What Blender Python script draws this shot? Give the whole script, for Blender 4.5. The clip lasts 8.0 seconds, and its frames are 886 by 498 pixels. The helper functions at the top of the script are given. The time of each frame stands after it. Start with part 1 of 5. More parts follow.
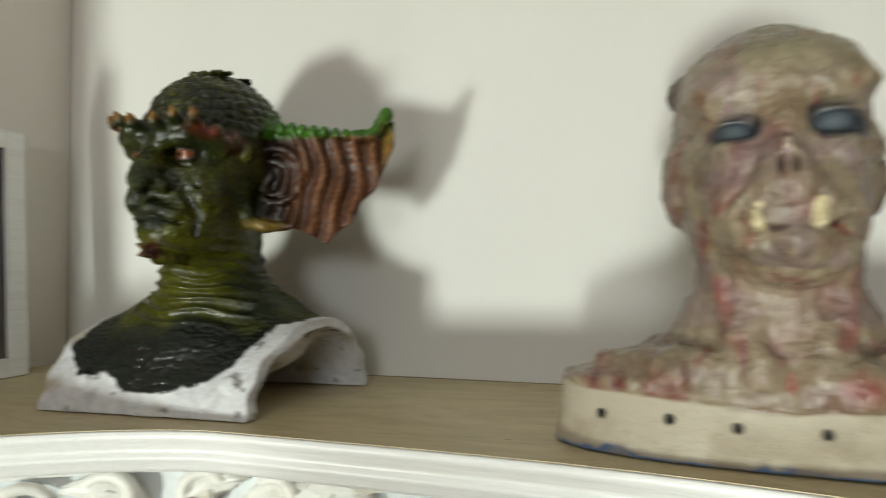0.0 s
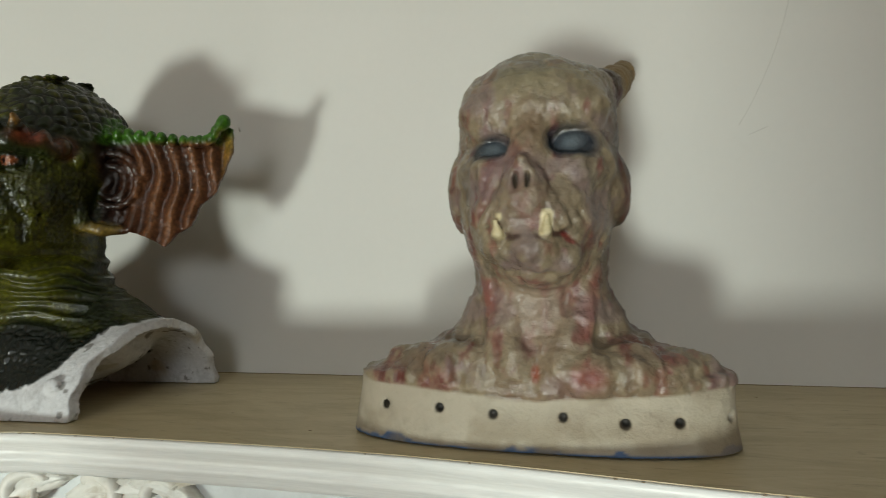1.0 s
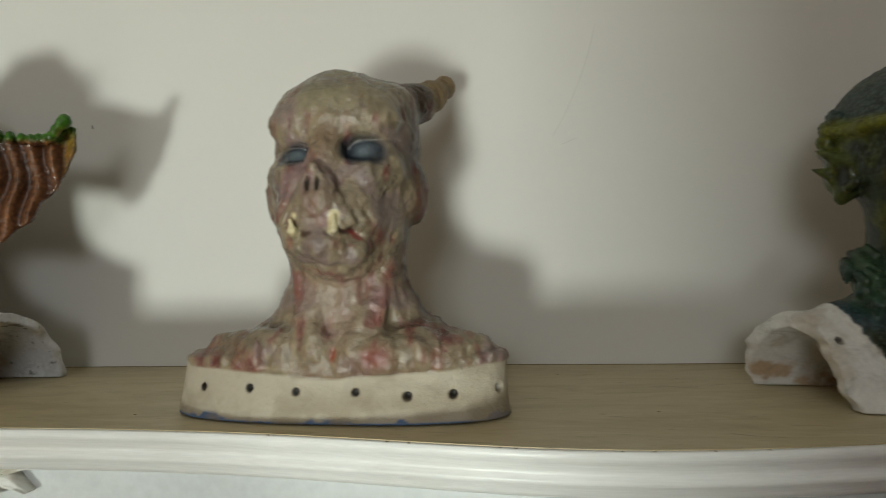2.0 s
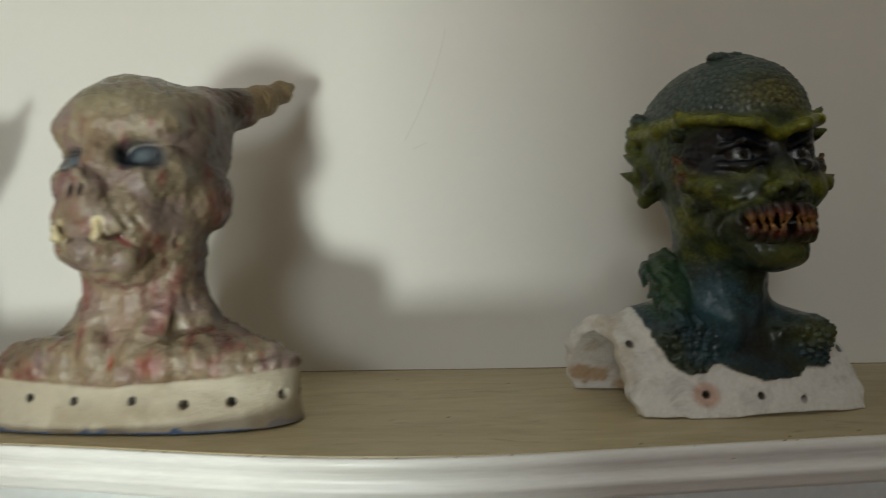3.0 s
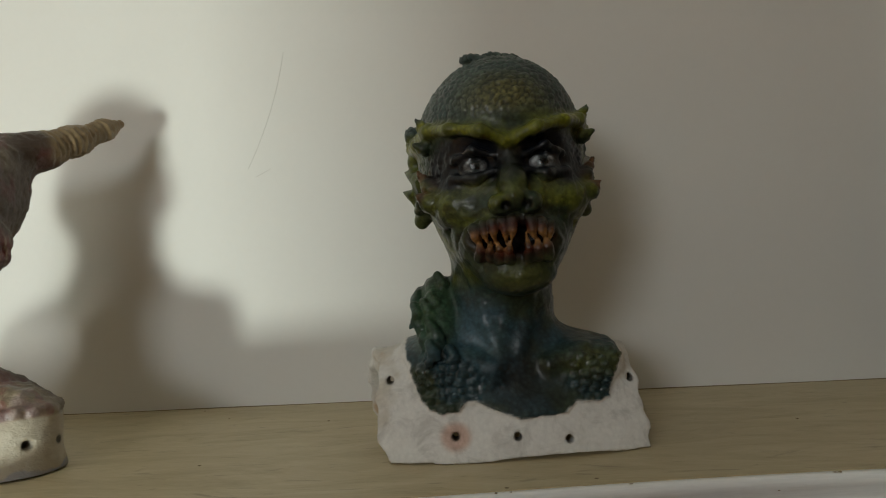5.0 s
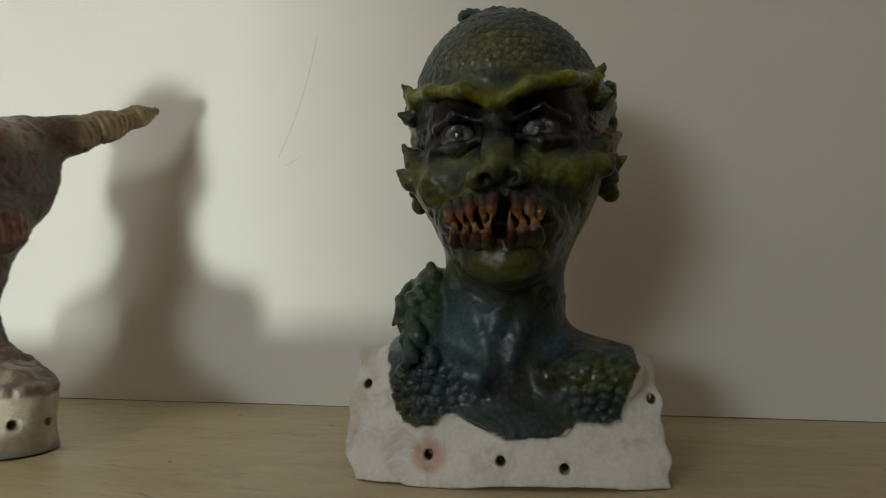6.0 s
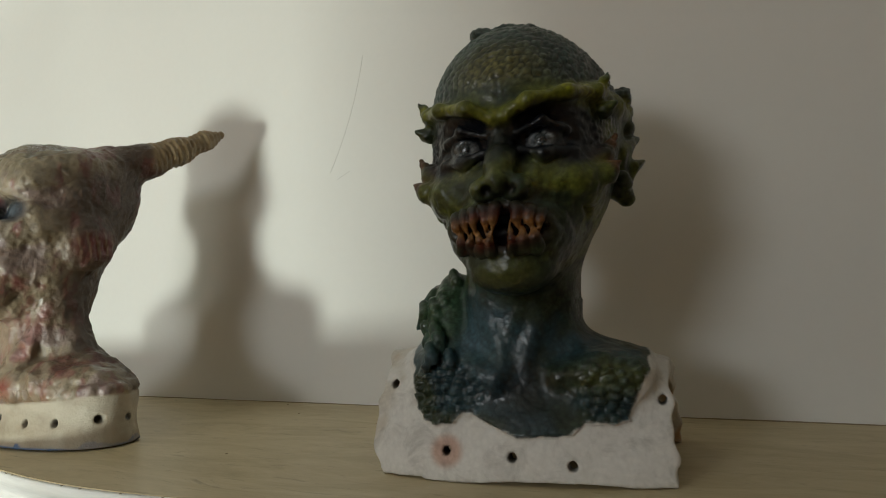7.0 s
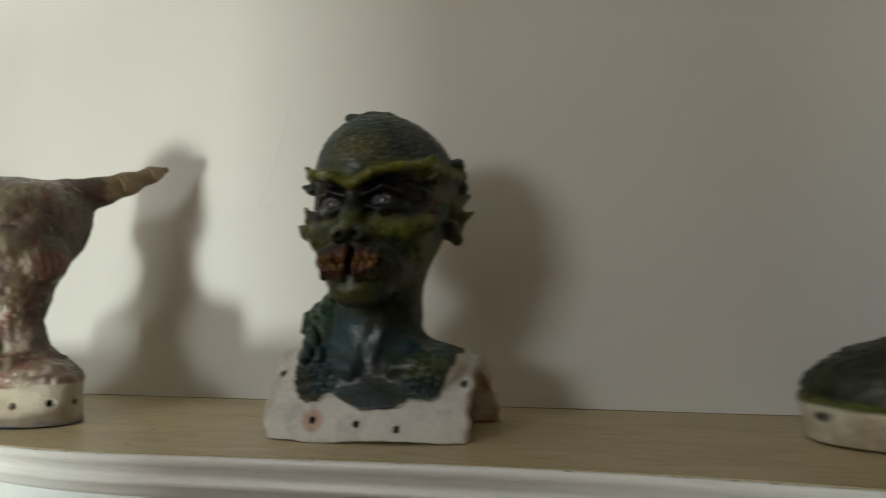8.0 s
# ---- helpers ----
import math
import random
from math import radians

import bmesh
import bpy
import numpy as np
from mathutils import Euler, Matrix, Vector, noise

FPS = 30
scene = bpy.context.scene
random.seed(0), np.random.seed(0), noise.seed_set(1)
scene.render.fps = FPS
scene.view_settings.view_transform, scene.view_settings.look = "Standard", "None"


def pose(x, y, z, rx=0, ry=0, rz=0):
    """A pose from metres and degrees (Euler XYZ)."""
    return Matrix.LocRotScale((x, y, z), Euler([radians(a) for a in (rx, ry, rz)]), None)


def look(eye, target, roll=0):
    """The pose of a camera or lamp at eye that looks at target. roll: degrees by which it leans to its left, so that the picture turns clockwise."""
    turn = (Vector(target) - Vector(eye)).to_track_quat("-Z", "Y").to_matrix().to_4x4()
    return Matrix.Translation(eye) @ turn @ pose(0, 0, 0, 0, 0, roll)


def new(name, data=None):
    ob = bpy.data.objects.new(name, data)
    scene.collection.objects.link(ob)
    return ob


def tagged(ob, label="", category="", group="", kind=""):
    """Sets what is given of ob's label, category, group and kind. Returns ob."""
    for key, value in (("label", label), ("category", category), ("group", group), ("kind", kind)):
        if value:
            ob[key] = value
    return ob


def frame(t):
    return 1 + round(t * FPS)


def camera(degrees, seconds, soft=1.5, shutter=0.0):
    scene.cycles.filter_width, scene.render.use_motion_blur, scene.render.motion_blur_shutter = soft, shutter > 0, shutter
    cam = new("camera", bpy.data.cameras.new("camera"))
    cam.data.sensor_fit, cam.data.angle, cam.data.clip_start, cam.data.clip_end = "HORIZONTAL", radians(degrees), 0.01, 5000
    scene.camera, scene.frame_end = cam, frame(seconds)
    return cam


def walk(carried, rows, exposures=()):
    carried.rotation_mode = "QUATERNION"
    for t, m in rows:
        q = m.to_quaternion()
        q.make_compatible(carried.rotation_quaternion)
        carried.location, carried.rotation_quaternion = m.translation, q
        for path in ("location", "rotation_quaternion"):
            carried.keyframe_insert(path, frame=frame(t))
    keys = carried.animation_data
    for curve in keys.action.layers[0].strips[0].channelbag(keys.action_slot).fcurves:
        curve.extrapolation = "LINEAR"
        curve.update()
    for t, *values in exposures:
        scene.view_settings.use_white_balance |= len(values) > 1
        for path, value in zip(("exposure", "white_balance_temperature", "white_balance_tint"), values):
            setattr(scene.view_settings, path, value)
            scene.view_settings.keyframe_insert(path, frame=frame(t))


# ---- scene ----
cam = camera(73.2, 8.0, soft=0.95, shutter=0.4)
PATH = [
    (0, (0.092, -0.193, 1.41), (-0.521, 1.709, 1.489), -0.6),
    (0.2, (0.154, -0.208, 1.4), (-0.343, 1.726, 1.512), 0.2),
    (0.5, (0.205, -0.224, 1.424), (-0.254, 1.722, 1.484), 0.1),
    (1, (0.273, -0.2, 1.421), (-0.164, 1.751, 1.47), -1.1),
    (1.5, (0.344, -0.231, 1.415), (-0.047, 1.73, 1.451), -0.5),
    (1.7, (0.379, -0.249, 1.415), (0.107, 1.732, 1.451), -0.7),
    (2.8, (0.602, -0.269, 1.41), (0.471, 1.727, 1.443), -1.6),
    (3, (0.672, -0.236, 1.409), (0.528, 1.758, 1.458), -1.6),
    (3.5, (0.84, -0.137, 1.4), (0.621, 1.848, 1.514), -0.6),
    (4, (0.933, -0.117, 1.387), (0.547, 1.841, 1.519), -0.5),
    (4.5, (0.996, -0.128, 1.402), (0.613, 1.831, 1.521), -4.1),
    (4.7, (1.01, -0.152, 1.415), (0.68, 1.818, 1.514), -4.8),
    (5.8, (1.109, -0.029, 1.383), (0.548, 1.884, 1.549), -2.1),
    (6, (1.124, -0.014, 1.383), (0.45, 1.862, 1.55), -2.1),
    (6.5, (1.157, -0.006, 1.383), (0.311, 1.798, 1.558), -3.4),
    (7, (1.195, -0.021, 1.383), (0.275, 1.745, 1.57), -2.9),
    (7.5, (1.268, -0.08, 1.396), (0.336, 1.68, 1.588), -3.5),
    (7.7, (1.311, -0.125, 1.385), (0.388, 1.635, 1.61), -3.1),
    (8, (1.408, -0.166, 1.369), (0.598, 1.647, 1.61), -1.8),
]
walk(cam, [(t, look(eye, target, roll)) for t, eye, target, roll in PATH],
     [(0.0, 0.06), (0.5, -0.20), (1.0, -0.36), (1.7, -0.36), (3.0, -0.18), (4.5, -0.06), (8.0, -0.02)])

SHELF_Z = 1.22
WALL_Y = 0.83

# ---- world and light ----
world = bpy.data.worlds.new("world")
scene.world = world
world.use_nodes = True
wn = world.node_tree
sky = wn.nodes.new("ShaderNodeTexSky")
sky.sky_type, sky.sun_disc = "NISHITA", False
sky.sun_elevation, sky.sun_rotation = radians(35), radians(190)
wn.nodes["Background"].inputs[1].default_value = 0.08
wn.links.new(sky.outputs[0], wn.nodes["Background"].inputs[0])


def area_lamp(name, eye, target, sx, sy, power, colour):
    data = bpy.data.lights.new(name, "AREA")
    data.shape, data.size, data.size_y = "RECTANGLE", sx, sy
    data.energy, data.color = power, colour
    ob = new(name, data)
    ob.matrix_world = look(eye, target)
    return ob


# Left and low lamps: added stand-ins for a sunlit floor, not known windows.
LEFT_LAMP = (-1.38, -2.34, 0.48)
LOW_LAMP = (-0.07, -2.34, 0.48)
HIGH_PANE = (0.15, -2.34, 1.95)
# Added lamp, set far left to slant the shadows behind the horned bust.
area_lamp("left_daylight", LEFT_LAMP, (-0.5, 0.8, 1.45), 0.42, 0.40, 84, (0.88, 0.97, 0.88))
area_lamp("low_daylight", LOW_LAMP, (0.3, 0.8, 1.45), 0.42, 0.40, 72, (0.88, 0.97, 0.88))
area_lamp("high_daylight", HIGH_PANE, (0.2, 0.8, 1.4), 0.75, 0.50, 16.5, (0.895, 0.95, 0.95))


# ---- material helpers ----
def material(name):
    m = bpy.data.materials.new(name)
    m.use_nodes = True
    t = m.node_tree
    return m, t, t.nodes["Principled BSDF"]


def node(t, kind, **values):
    n = t.nodes.new(kind)
    for k, v in values.items():
        n.inputs[k].default_value = v
    return n


def coords(t, scale=(1, 1, 1)):
    c = t.nodes.new("ShaderNodeTexCoord")
    m = t.nodes.new("ShaderNodeMapping")
    m.inputs["Scale"].default_value = scale
    t.links.new(c.outputs["Object"], m.inputs[0])
    return m.outputs[0]


def noise_tex(t, vec, scale, detail=6, rough=0.55, distort=0.0):
    n = node(t, "ShaderNodeTexNoise", Scale=scale, Detail=detail, Roughness=rough, Distortion=distort)
    t.links.new(vec, n.inputs["Vector"])
    return n.outputs["Fac"]


def ramp(t, fac, stops):
    r = t.nodes.new("ShaderNodeValToRGB")
    e = r.color_ramp.elements
    while len(e) < len(stops):
        e.new(0.5)
    for el, (p, c) in zip(e, stops):
        el.position, el.color = p, (*c, 1)
    t.links.new(fac, r.inputs[0])
    return r.outputs[0]


def mixc(t, fac, a, b, mode="MIX"):
    n = t.nodes.new("ShaderNodeMix")
    n.data_type, n.blend_type = "RGBA", mode
    for sock, v in ((n.inputs[0], fac), (n.inputs[6], a), (n.inputs[7], b)):
        if isinstance(v, (int, float)):
            sock.default_value = v
        elif isinstance(v, tuple):
            sock.default_value = (*v, 1)
        else:
            t.links.new(v, sock)
    return n.outputs[2]


def bump(t, bsdf, height, strength, distance):
    b = node(t, "ShaderNodeBump", Strength=strength, Distance=distance)
    t.links.new(height, b.inputs["Height"])
    t.links.new(b.outputs[0], bsdf.inputs["Normal"])
    t.links.new(b.outputs[0], bsdf.inputs["Coat Normal"])


def surface(name, stops, scale, stretch=(1, 1, 1), rough=0.6, grain=120.0, relief=0.15, depth=0.002, metallic=0.0, distort=0.3, tone=0.25):
    """Two scales of noise: broad tone through a ramp, fine grain in tone and relief."""
    m, t, b = material(name)
    v = coords(t, stretch)
    broad = noise_tex(t, v, scale, 5, 0.6, distort)
    fine = noise_tex(t, v, grain, 4, 0.6)
    col = ramp(t, broad, stops)
    col = mixc(t, tone, col, ramp(t, fine, [(0.3, (0.55, 0.55, 0.55)), (0.7, (1.0, 1.0, 1.0))]), "MULTIPLY")
    t.links.new(col, b.inputs["Base Color"])
    r = t.nodes.new("ShaderNodeMapRange")
    r.inputs["To Min"].default_value, r.inputs["To Max"].default_value = rough - 0.1, min(1, rough + 0.12)
    t.links.new(broad, r.inputs[0])
    t.links.new(r.outputs[0], b.inputs["Roughness"])
    b.inputs["Metallic"].default_value = metallic
    bump(t, b, fine, relief, depth)
    return m


def sculpture_material(name, grain, relief, depth, cells=0.0, shine=0.25, wash=0.85):
    """Hand-painted cast: the brushed colours and the varnish come from the cast's own layers."""
    m, t, b = material(name)
    v = coords(t)
    a = t.nodes.new("ShaderNodeAttribute")
    a.attribute_name = "paint"
    g = t.nodes.new("ShaderNodeAttribute")
    g.attribute_name = "varnish"
    broad = noise_tex(t, v, 34, 7, 0.68, 0.8)
    fine = noise_tex(t, v, grain, 5, 0.65, 0.3)
    washed = mixc(t, wash, a.outputs["Color"], ramp(t, broad, [(0.34, (0.30, 0.28, 0.27)), (0.5, (0.95, 0.95, 0.95)), (0.70, (1.0, 1.0, 1.0))]), "MULTIPLY")
    washed = mixc(t, wash * 0.6, washed, ramp(t, broad, [(0.5, (0.5, 0.5, 0.5)), (0.75, (0.72, 0.72, 0.68))]), "OVERLAY")
    col = mixc(t, g.outputs["Fac"], mixc(t, 0.35, a.outputs["Color"], washed), washed)
    col = mixc(t, g.outputs["Fac"], col, mixc(t, wash, col, ramp(t, fine, [(0.34, (0.32, 0.30, 0.28)), (0.58, (1.0, 1.0, 1.0))]), "MULTIPLY"))
    t.links.new(col, b.inputs["Base Color"])
    r = t.nodes.new("ShaderNodeMapRange")
    r.inputs["To Min"].default_value, r.inputs["To Max"].default_value = 0.72, 0.2
    mul = t.nodes.new("ShaderNodeMath")
    mul.operation = "MULTIPLY_ADD"
    mul.inputs[1].default_value, mul.inputs[2].default_value = 0.35, -0.15
    t.links.new(broad, mul.inputs[0])
    add = t.nodes.new("ShaderNodeMath")
    t.links.new(g.outputs["Fac"], add.inputs[0])
    t.links.new(mul.outputs[0], add.inputs[1])
    t.links.new(add.outputs[0], r.inputs[0])
    t.links.new(r.outputs[0], b.inputs["Roughness"])
    coat = t.nodes.new("ShaderNodeMath")
    coat.operation = "MULTIPLY"
    coat.inputs[1].default_value = 0.4
    t.links.new(g.outputs["Fac"], coat.inputs[0])
    t.links.new(coat.outputs[0], b.inputs["Coat Weight"])
    b.inputs["Coat Roughness"].default_value = 0.18
    b.inputs["Specular IOR Level"].default_value = shine
    height = fine
    if cells:
        w = node(t, "ShaderNodeTexVoronoi", Scale=cells)
        t.links.new(v, w.inputs["Vector"])
        mm = t.nodes.new("ShaderNodeMath")
        mm.operation = "MULTIPLY_ADD"
        mm.inputs[1].default_value = -0.9
        t.links.new(w.outputs["Distance"], mm.inputs[0])
        t.links.new(fine, mm.inputs[2])
        height = mm.outputs[0]
        scaly = mixc(t, g.outputs["Fac"], col, mixc(t, 0.8, col, ramp(t, w.outputs["Distance"], [(0.25, (1.0, 1.0, 1.0)), (0.62, (0.35, 0.35, 0.35))]), "MULTIPLY"))
        t.links.new(scaly, b.inputs["Base Color"])
    bump(t, b, height, relief, depth)
    return m


# ---- mesh helpers ----
def part(name, bm, mat, parent=None, label="", smooth=False):
    me = bpy.data.meshes.new(name)
    bm.normal_update()
    bm.to_mesh(me)
    bm.free()
    me.materials.append(mat)
    if smooth:
        me.shade_smooth()
    ob = new(name, me)
    ob.parent = parent
    if label:
        ob["label"] = label
    return ob


def box(lo, hi, bevel=0.0):
    bm = bmesh.new()
    bmesh.ops.create_cube(bm, size=1)
    for v in bm.verts:
        v.co = Vector([lo[i] + (v.co[i] + 0.5) * (hi[i] - lo[i]) for i in range(3)])
    if bevel:
        bmesh.ops.bevel(bm, geom=bm.edges[:], offset=bevel, segments=2, affect="EDGES", profile=0.6)
    return bm


def prism(points, z0, z1):
    bm = bmesh.new()
    lo = [bm.verts.new((x, y, z0)) for x, y in points]
    hi = [bm.verts.new((x, y, z1)) for x, y in points]
    bm.faces.new(lo[::-1])
    bm.faces.new(hi)
    n = len(points)
    for i in range(n):
        bm.faces.new((lo[i], lo[(i + 1) % n], hi[(i + 1) % n], hi[i]))
    bmesh.ops.recalc_face_normals(bm, faces=bm.faces[:])
    return bm


def tube(points, radii, sides=8):
    """A swept round bar along points, closed at both ends."""
    bm = bmesh.new()
    pts = [Vector(p) for p in points]
    rings = []
    for i, p in enumerate(pts):
        d = (pts[min(i + 1, len(pts) - 1)] - pts[max(i - 1, 0)]).normalized()
        side = d.cross(Vector((0.3, 0.9, 0.31))).normalized()
        up = side.cross(d)
        rings.append([bm.verts.new(p + radii[i] * (math.cos(a) * side + math.sin(a) * up)) for a in [2 * math.pi * k / sides for k in range(sides)]])
    for a, b in zip(rings, rings[1:]):
        for k in range(sides):
            bm.faces.new((a[k], a[(k + 1) % sides], b[(k + 1) % sides], b[k]))
    bm.faces.new(rings[0][::-1])
    bm.faces.new(rings[-1])
    bmesh.ops.recalc_face_normals(bm, faces=bm.faces[:])
    return bm


def sweep(xs, front, profile):
    """A moulding along x: profile points (y behind the front line, z)."""
    bm = bmesh.new()
    rows = [[bm.verts.new((x, front(x) + dy, z)) for dy, z in profile] for x in xs]
    n = len(profile)
    for a, b in zip(rows, rows[1:]):
        for k in range(n):
            bm.faces.new((a[k], a[(k + 1) % n], b[(k + 1) % n], b[k]))
    bm.faces.new(rows[0])
    bm.faces.new(rows[-1][::-1])
    bmesh.ops.recalc_face_normals(bm, faces=bm.faces[:])
    return bm


# ---- sculpting: a clay field of blended forms, skinned into one mesh ----
def smooth_noise(p, scale, seed=0):
    """Value noise in -1..1 at points p (n, 3)."""
    q = p * scale + seed * 17.31
    i = np.floor(q).astype(np.int64)
    f = q - i
    f = f * f * (3 - 2 * f)
    out = np.zeros(len(p))
    for dx in (0, 1):
        for dy in (0, 1):
            for dz in (0, 1):
                h = ((i[:, 0] + dx) * 374761393 + (i[:, 1] + dy) * 668265263 + (i[:, 2] + dz) * 2147483647 + seed * 144665) & 0x7FFFFFFF
                h = ((h ^ (h >> 13)) * 1274126177) & 0x7FFFFFFF
                h = (h ^ (h >> 16)) & 0xFFFF
                w = (f[:, 0] if dx else 1 - f[:, 0]) * (f[:, 1] if dy else 1 - f[:, 1]) * (f[:, 2] if dz else 1 - f[:, 2])
                out += w * (h / 32767.5 - 1)
    return out


def fractal(p, scale, seed=0, octaves=4):
    return sum(smooth_noise(p, scale * 2 ** k, seed + k) * 0.5 ** k for k in range(octaves)) / 1.6


def cells(p, scale, seed=0):
    """Distance to the nearest and to the second nearest of scattered points: scales and pores."""
    q = p * scale
    i = np.floor(q).astype(np.int64)
    d1, d2 = np.full(len(p), 9.0), np.full(len(p), 9.0)
    for dx in (-1, 0, 1):
        for dy in (-1, 0, 1):
            for dz in (-1, 0, 1):
                c = i + (dx, dy, dz)
                h = (c[:, 0] * 73856093 ^ c[:, 1] * 19349663 ^ c[:, 2] * 83492791 + seed * 977) & 0x7FFFFFFF
                o = np.stack([((h * m) & 0xFFFF) / 65535.0 for m in (1103, 7919, 15731)], 1)
                d = np.linalg.norm(c + 0.15 + 0.7 * o - q, axis=1)
                d2 = np.minimum(d2, np.maximum(d, d1))
                d1 = np.minimum(d1, d)
    return d1, d2


def smoothstep(a, b, x):
    t = np.clip((x - a) / (b - a), 0, 1)
    return t * t * (3 - 2 * t)


class Clay:
    def __init__(self, lo, hi, step):
        self.lo, self.step = np.array(lo, float), step
        self.n = np.ceil((np.array(hi) - self.lo) / step).astype(int) + 1
        self.d = np.full(self.n, 0.2, np.float32)

    def window(self, lo, hi, margin):
        a = np.clip(np.floor((np.array(lo) - margin - self.lo) / self.step).astype(int), 0, self.n)
        b = np.clip(np.ceil((np.array(hi) + margin - self.lo) / self.step).astype(int) + 1, 0, self.n)
        axes = [self.lo[k] + self.step * np.arange(a[k], b[k]) for k in range(3)]
        x, y, z = np.meshgrid(*axes, indexing="ij", sparse=True)
        return tuple(slice(a[k], b[k]) for k in range(3)), x, y, z

    def put(self, f, lo, hi, k=0.01, cut=False):
        s, x, y, z = self.window(lo, hi, k + 4 * self.step)
        a, b = self.d[s], f(x, y, z)
        if cut:
            b = -b
            self.d[s] = np.maximum(a, b) + k * 0.25 * np.maximum(1 - np.abs(a - b) / k, 0) ** 2
        else:
            self.d[s] = np.minimum(a, b) - k * 0.25 * np.maximum(1 - np.abs(a - b) / k, 0) ** 2

    def ball(self, c, r, k=0.01, cut=False, turn=None):
        """An ellipsoid at c with radii r, turned by Euler degrees."""
        c, r = np.array(c, float), np.array(r if hasattr(r, "__len__") else (r, r, r), float)
        m = np.array(Euler([radians(v) for v in turn]).to_matrix()).T if turn else np.eye(3)

        def f(x, y, z):
            dx, dy, dz = x - c[0], y - c[1], z - c[2]
            q = [(m[i, 0] * dx + m[i, 1] * dy + m[i, 2] * dz) for i in range(3)]
            k0 = np.sqrt(sum((q[i] / r[i]) ** 2 for i in range(3)))
            k1 = np.sqrt(sum((q[i] / r[i] ** 2) ** 2 for i in range(3))) + 1e-9
            return k0 * (k0 - 1) / k1

        big = r.max() if turn else r
        self.put(f, c - big, c + big, k, cut)

    def rod(self, points, radii, k=0.008, cut=False):
        """A chain of tapered rods."""
        for (a, b), (ra, rb) in zip(zip(points, points[1:]), zip(radii, radii[1:])):
            a, b = np.array(a, float), np.array(b, float)
            ab = b - a
            l2 = ab @ ab

            def f(x, y, z):
                t = np.clip(((x - a[0]) * ab[0] + (y - a[1]) * ab[1] + (z - a[2]) * ab[2]) / l2, 0, 1)
                return np.sqrt((x - a[0] - t * ab[0]) ** 2 + (y - a[1] - t * ab[1]) ** 2 + (z - a[2] - t * ab[2]) ** 2) - (ra + t * (rb - ra))

            r = max(ra, rb)
            self.put(f, np.minimum(a, b) - r, np.maximum(a, b) + r, k, cut)

    def pair(self, kind, c, *rest, **more):
        """The same form on both sides."""
        flip = lambda p: (-p[0], p[1], p[2])
        if kind == "ball":
            self.ball(c, *rest, **more)
            if more.get("turn"):
                t = more["turn"]
                more = dict(more, turn=(t[0], -t[1], -t[2]))
            self.ball(flip(c), *rest, **more)
        else:
            self.rod(c, *rest, **more)
            self.rod([flip(p) for p in c], *rest, **more)

    def plate(self, origin, u_dir, outline, thick, bow, k=0.004, ripple=(0, 0)):
        """A bowed sheet: outline in (u, z), u along u_dir; bow(u, z) its depth along the normal."""
        o, u = np.array(origin, float), np.array(u_dir, float)
        u /= np.linalg.norm(u)
        w = np.array((u[1], -u[0], 0.0))
        P = np.array(outline, float)
        reach = 0.08
        pts = np.array([o + u * a + np.array((0, 0, b)) for a, b in outline])

        def f(x, y, z):
            U = (x - o[0]) * u[0] + (y - o[1]) * u[1] + 0 * z
            V = z - o[2] + 0 * U
            W = (x - o[0]) * w[0] + (y - o[1]) * w[1] + 0 * z
            d2, inside = np.full(U.shape, 9.0), np.zeros(U.shape, bool)
            for (ax, ay), (bx, by) in zip(P, np.roll(P, -1, 0)):
                ex, ey = bx - ax, by - ay
                t = np.clip(((U - ax) * ex + (V - ay) * ey) / (ex * ex + ey * ey), 0, 1)
                d2 = np.minimum(d2, (U - ax - t * ex) ** 2 + (V - ay - t * ey) ** 2)
                cross = ((ay > V) != (by > V)) & (U < ex * (V - ay) / (ey if ey else 1e-9) + ax)
                inside ^= cross
            flat = np.sqrt(d2) * np.where(inside, -1, 1)
            sheet = np.abs(W - bow(U, V)) - thick
            return np.maximum(flat, sheet).astype(np.float32)

        self.put(f, pts.min(0) - (reach, reach, 0), pts.max(0) + (reach, reach, 0), k)

    def skin(self):
        """Vertices and quads of the zero surface (surface nets)."""
        d, n = self.d, self.n
        neg = d < 0
        count = np.zeros(n - 1, np.int8)
        corners = [(a, b, c) for a in (0, 1) for b in (0, 1) for c in (0, 1)]
        for a, b, c in corners:
            count += neg[a:n[0] - 1 + a, b:n[1] - 1 + b, c:n[2] - 1 + c]
        cell = np.argwhere((count > 0) & (count < 8))
        ids = np.full(n - 1, -1, np.int64)
        ids[tuple(cell.T)] = np.arange(len(cell))
        val = {q: d[tuple((cell + q).T)] for q in corners}
        total, hits = np.zeros((len(cell), 3)), np.zeros(len(cell))
        for q in corners:
            for axis in range(3):
                if q[axis] == 0:
                    e = tuple(1 if i == axis else q[i] for i in range(3))
                    a, b = val[q], val[e]
                    on = (a < 0) != (b < 0)
                    t = np.where(on, a / np.where(on, a - b, 1), 0)
                    p = np.array(q, float) + np.outer(t, np.eye(3)[axis])
                    total += p * on[:, None]
                    hits += on
        verts = self.lo + self.step * (cell + total / hits[:, None])
        quads = []
        for axis in range(3):
            o1, o2 = [i for i in range(3) if i != axis]
            sl_a, sl_b = [slice(None)] * 3, [slice(None)] * 3
            sl_a[axis], sl_b[axis] = slice(0, n[axis] - 1), slice(1, n[axis])
            a, b = neg[tuple(sl_a)], neg[tuple(sl_b)]
            e = np.argwhere(a != b)
            e = e[(e[:, o1] > 0) & (e[:, o2] > 0) & (e[:, o1] < n[o1] - 1) & (e[:, o2] < n[o2] - 1)]
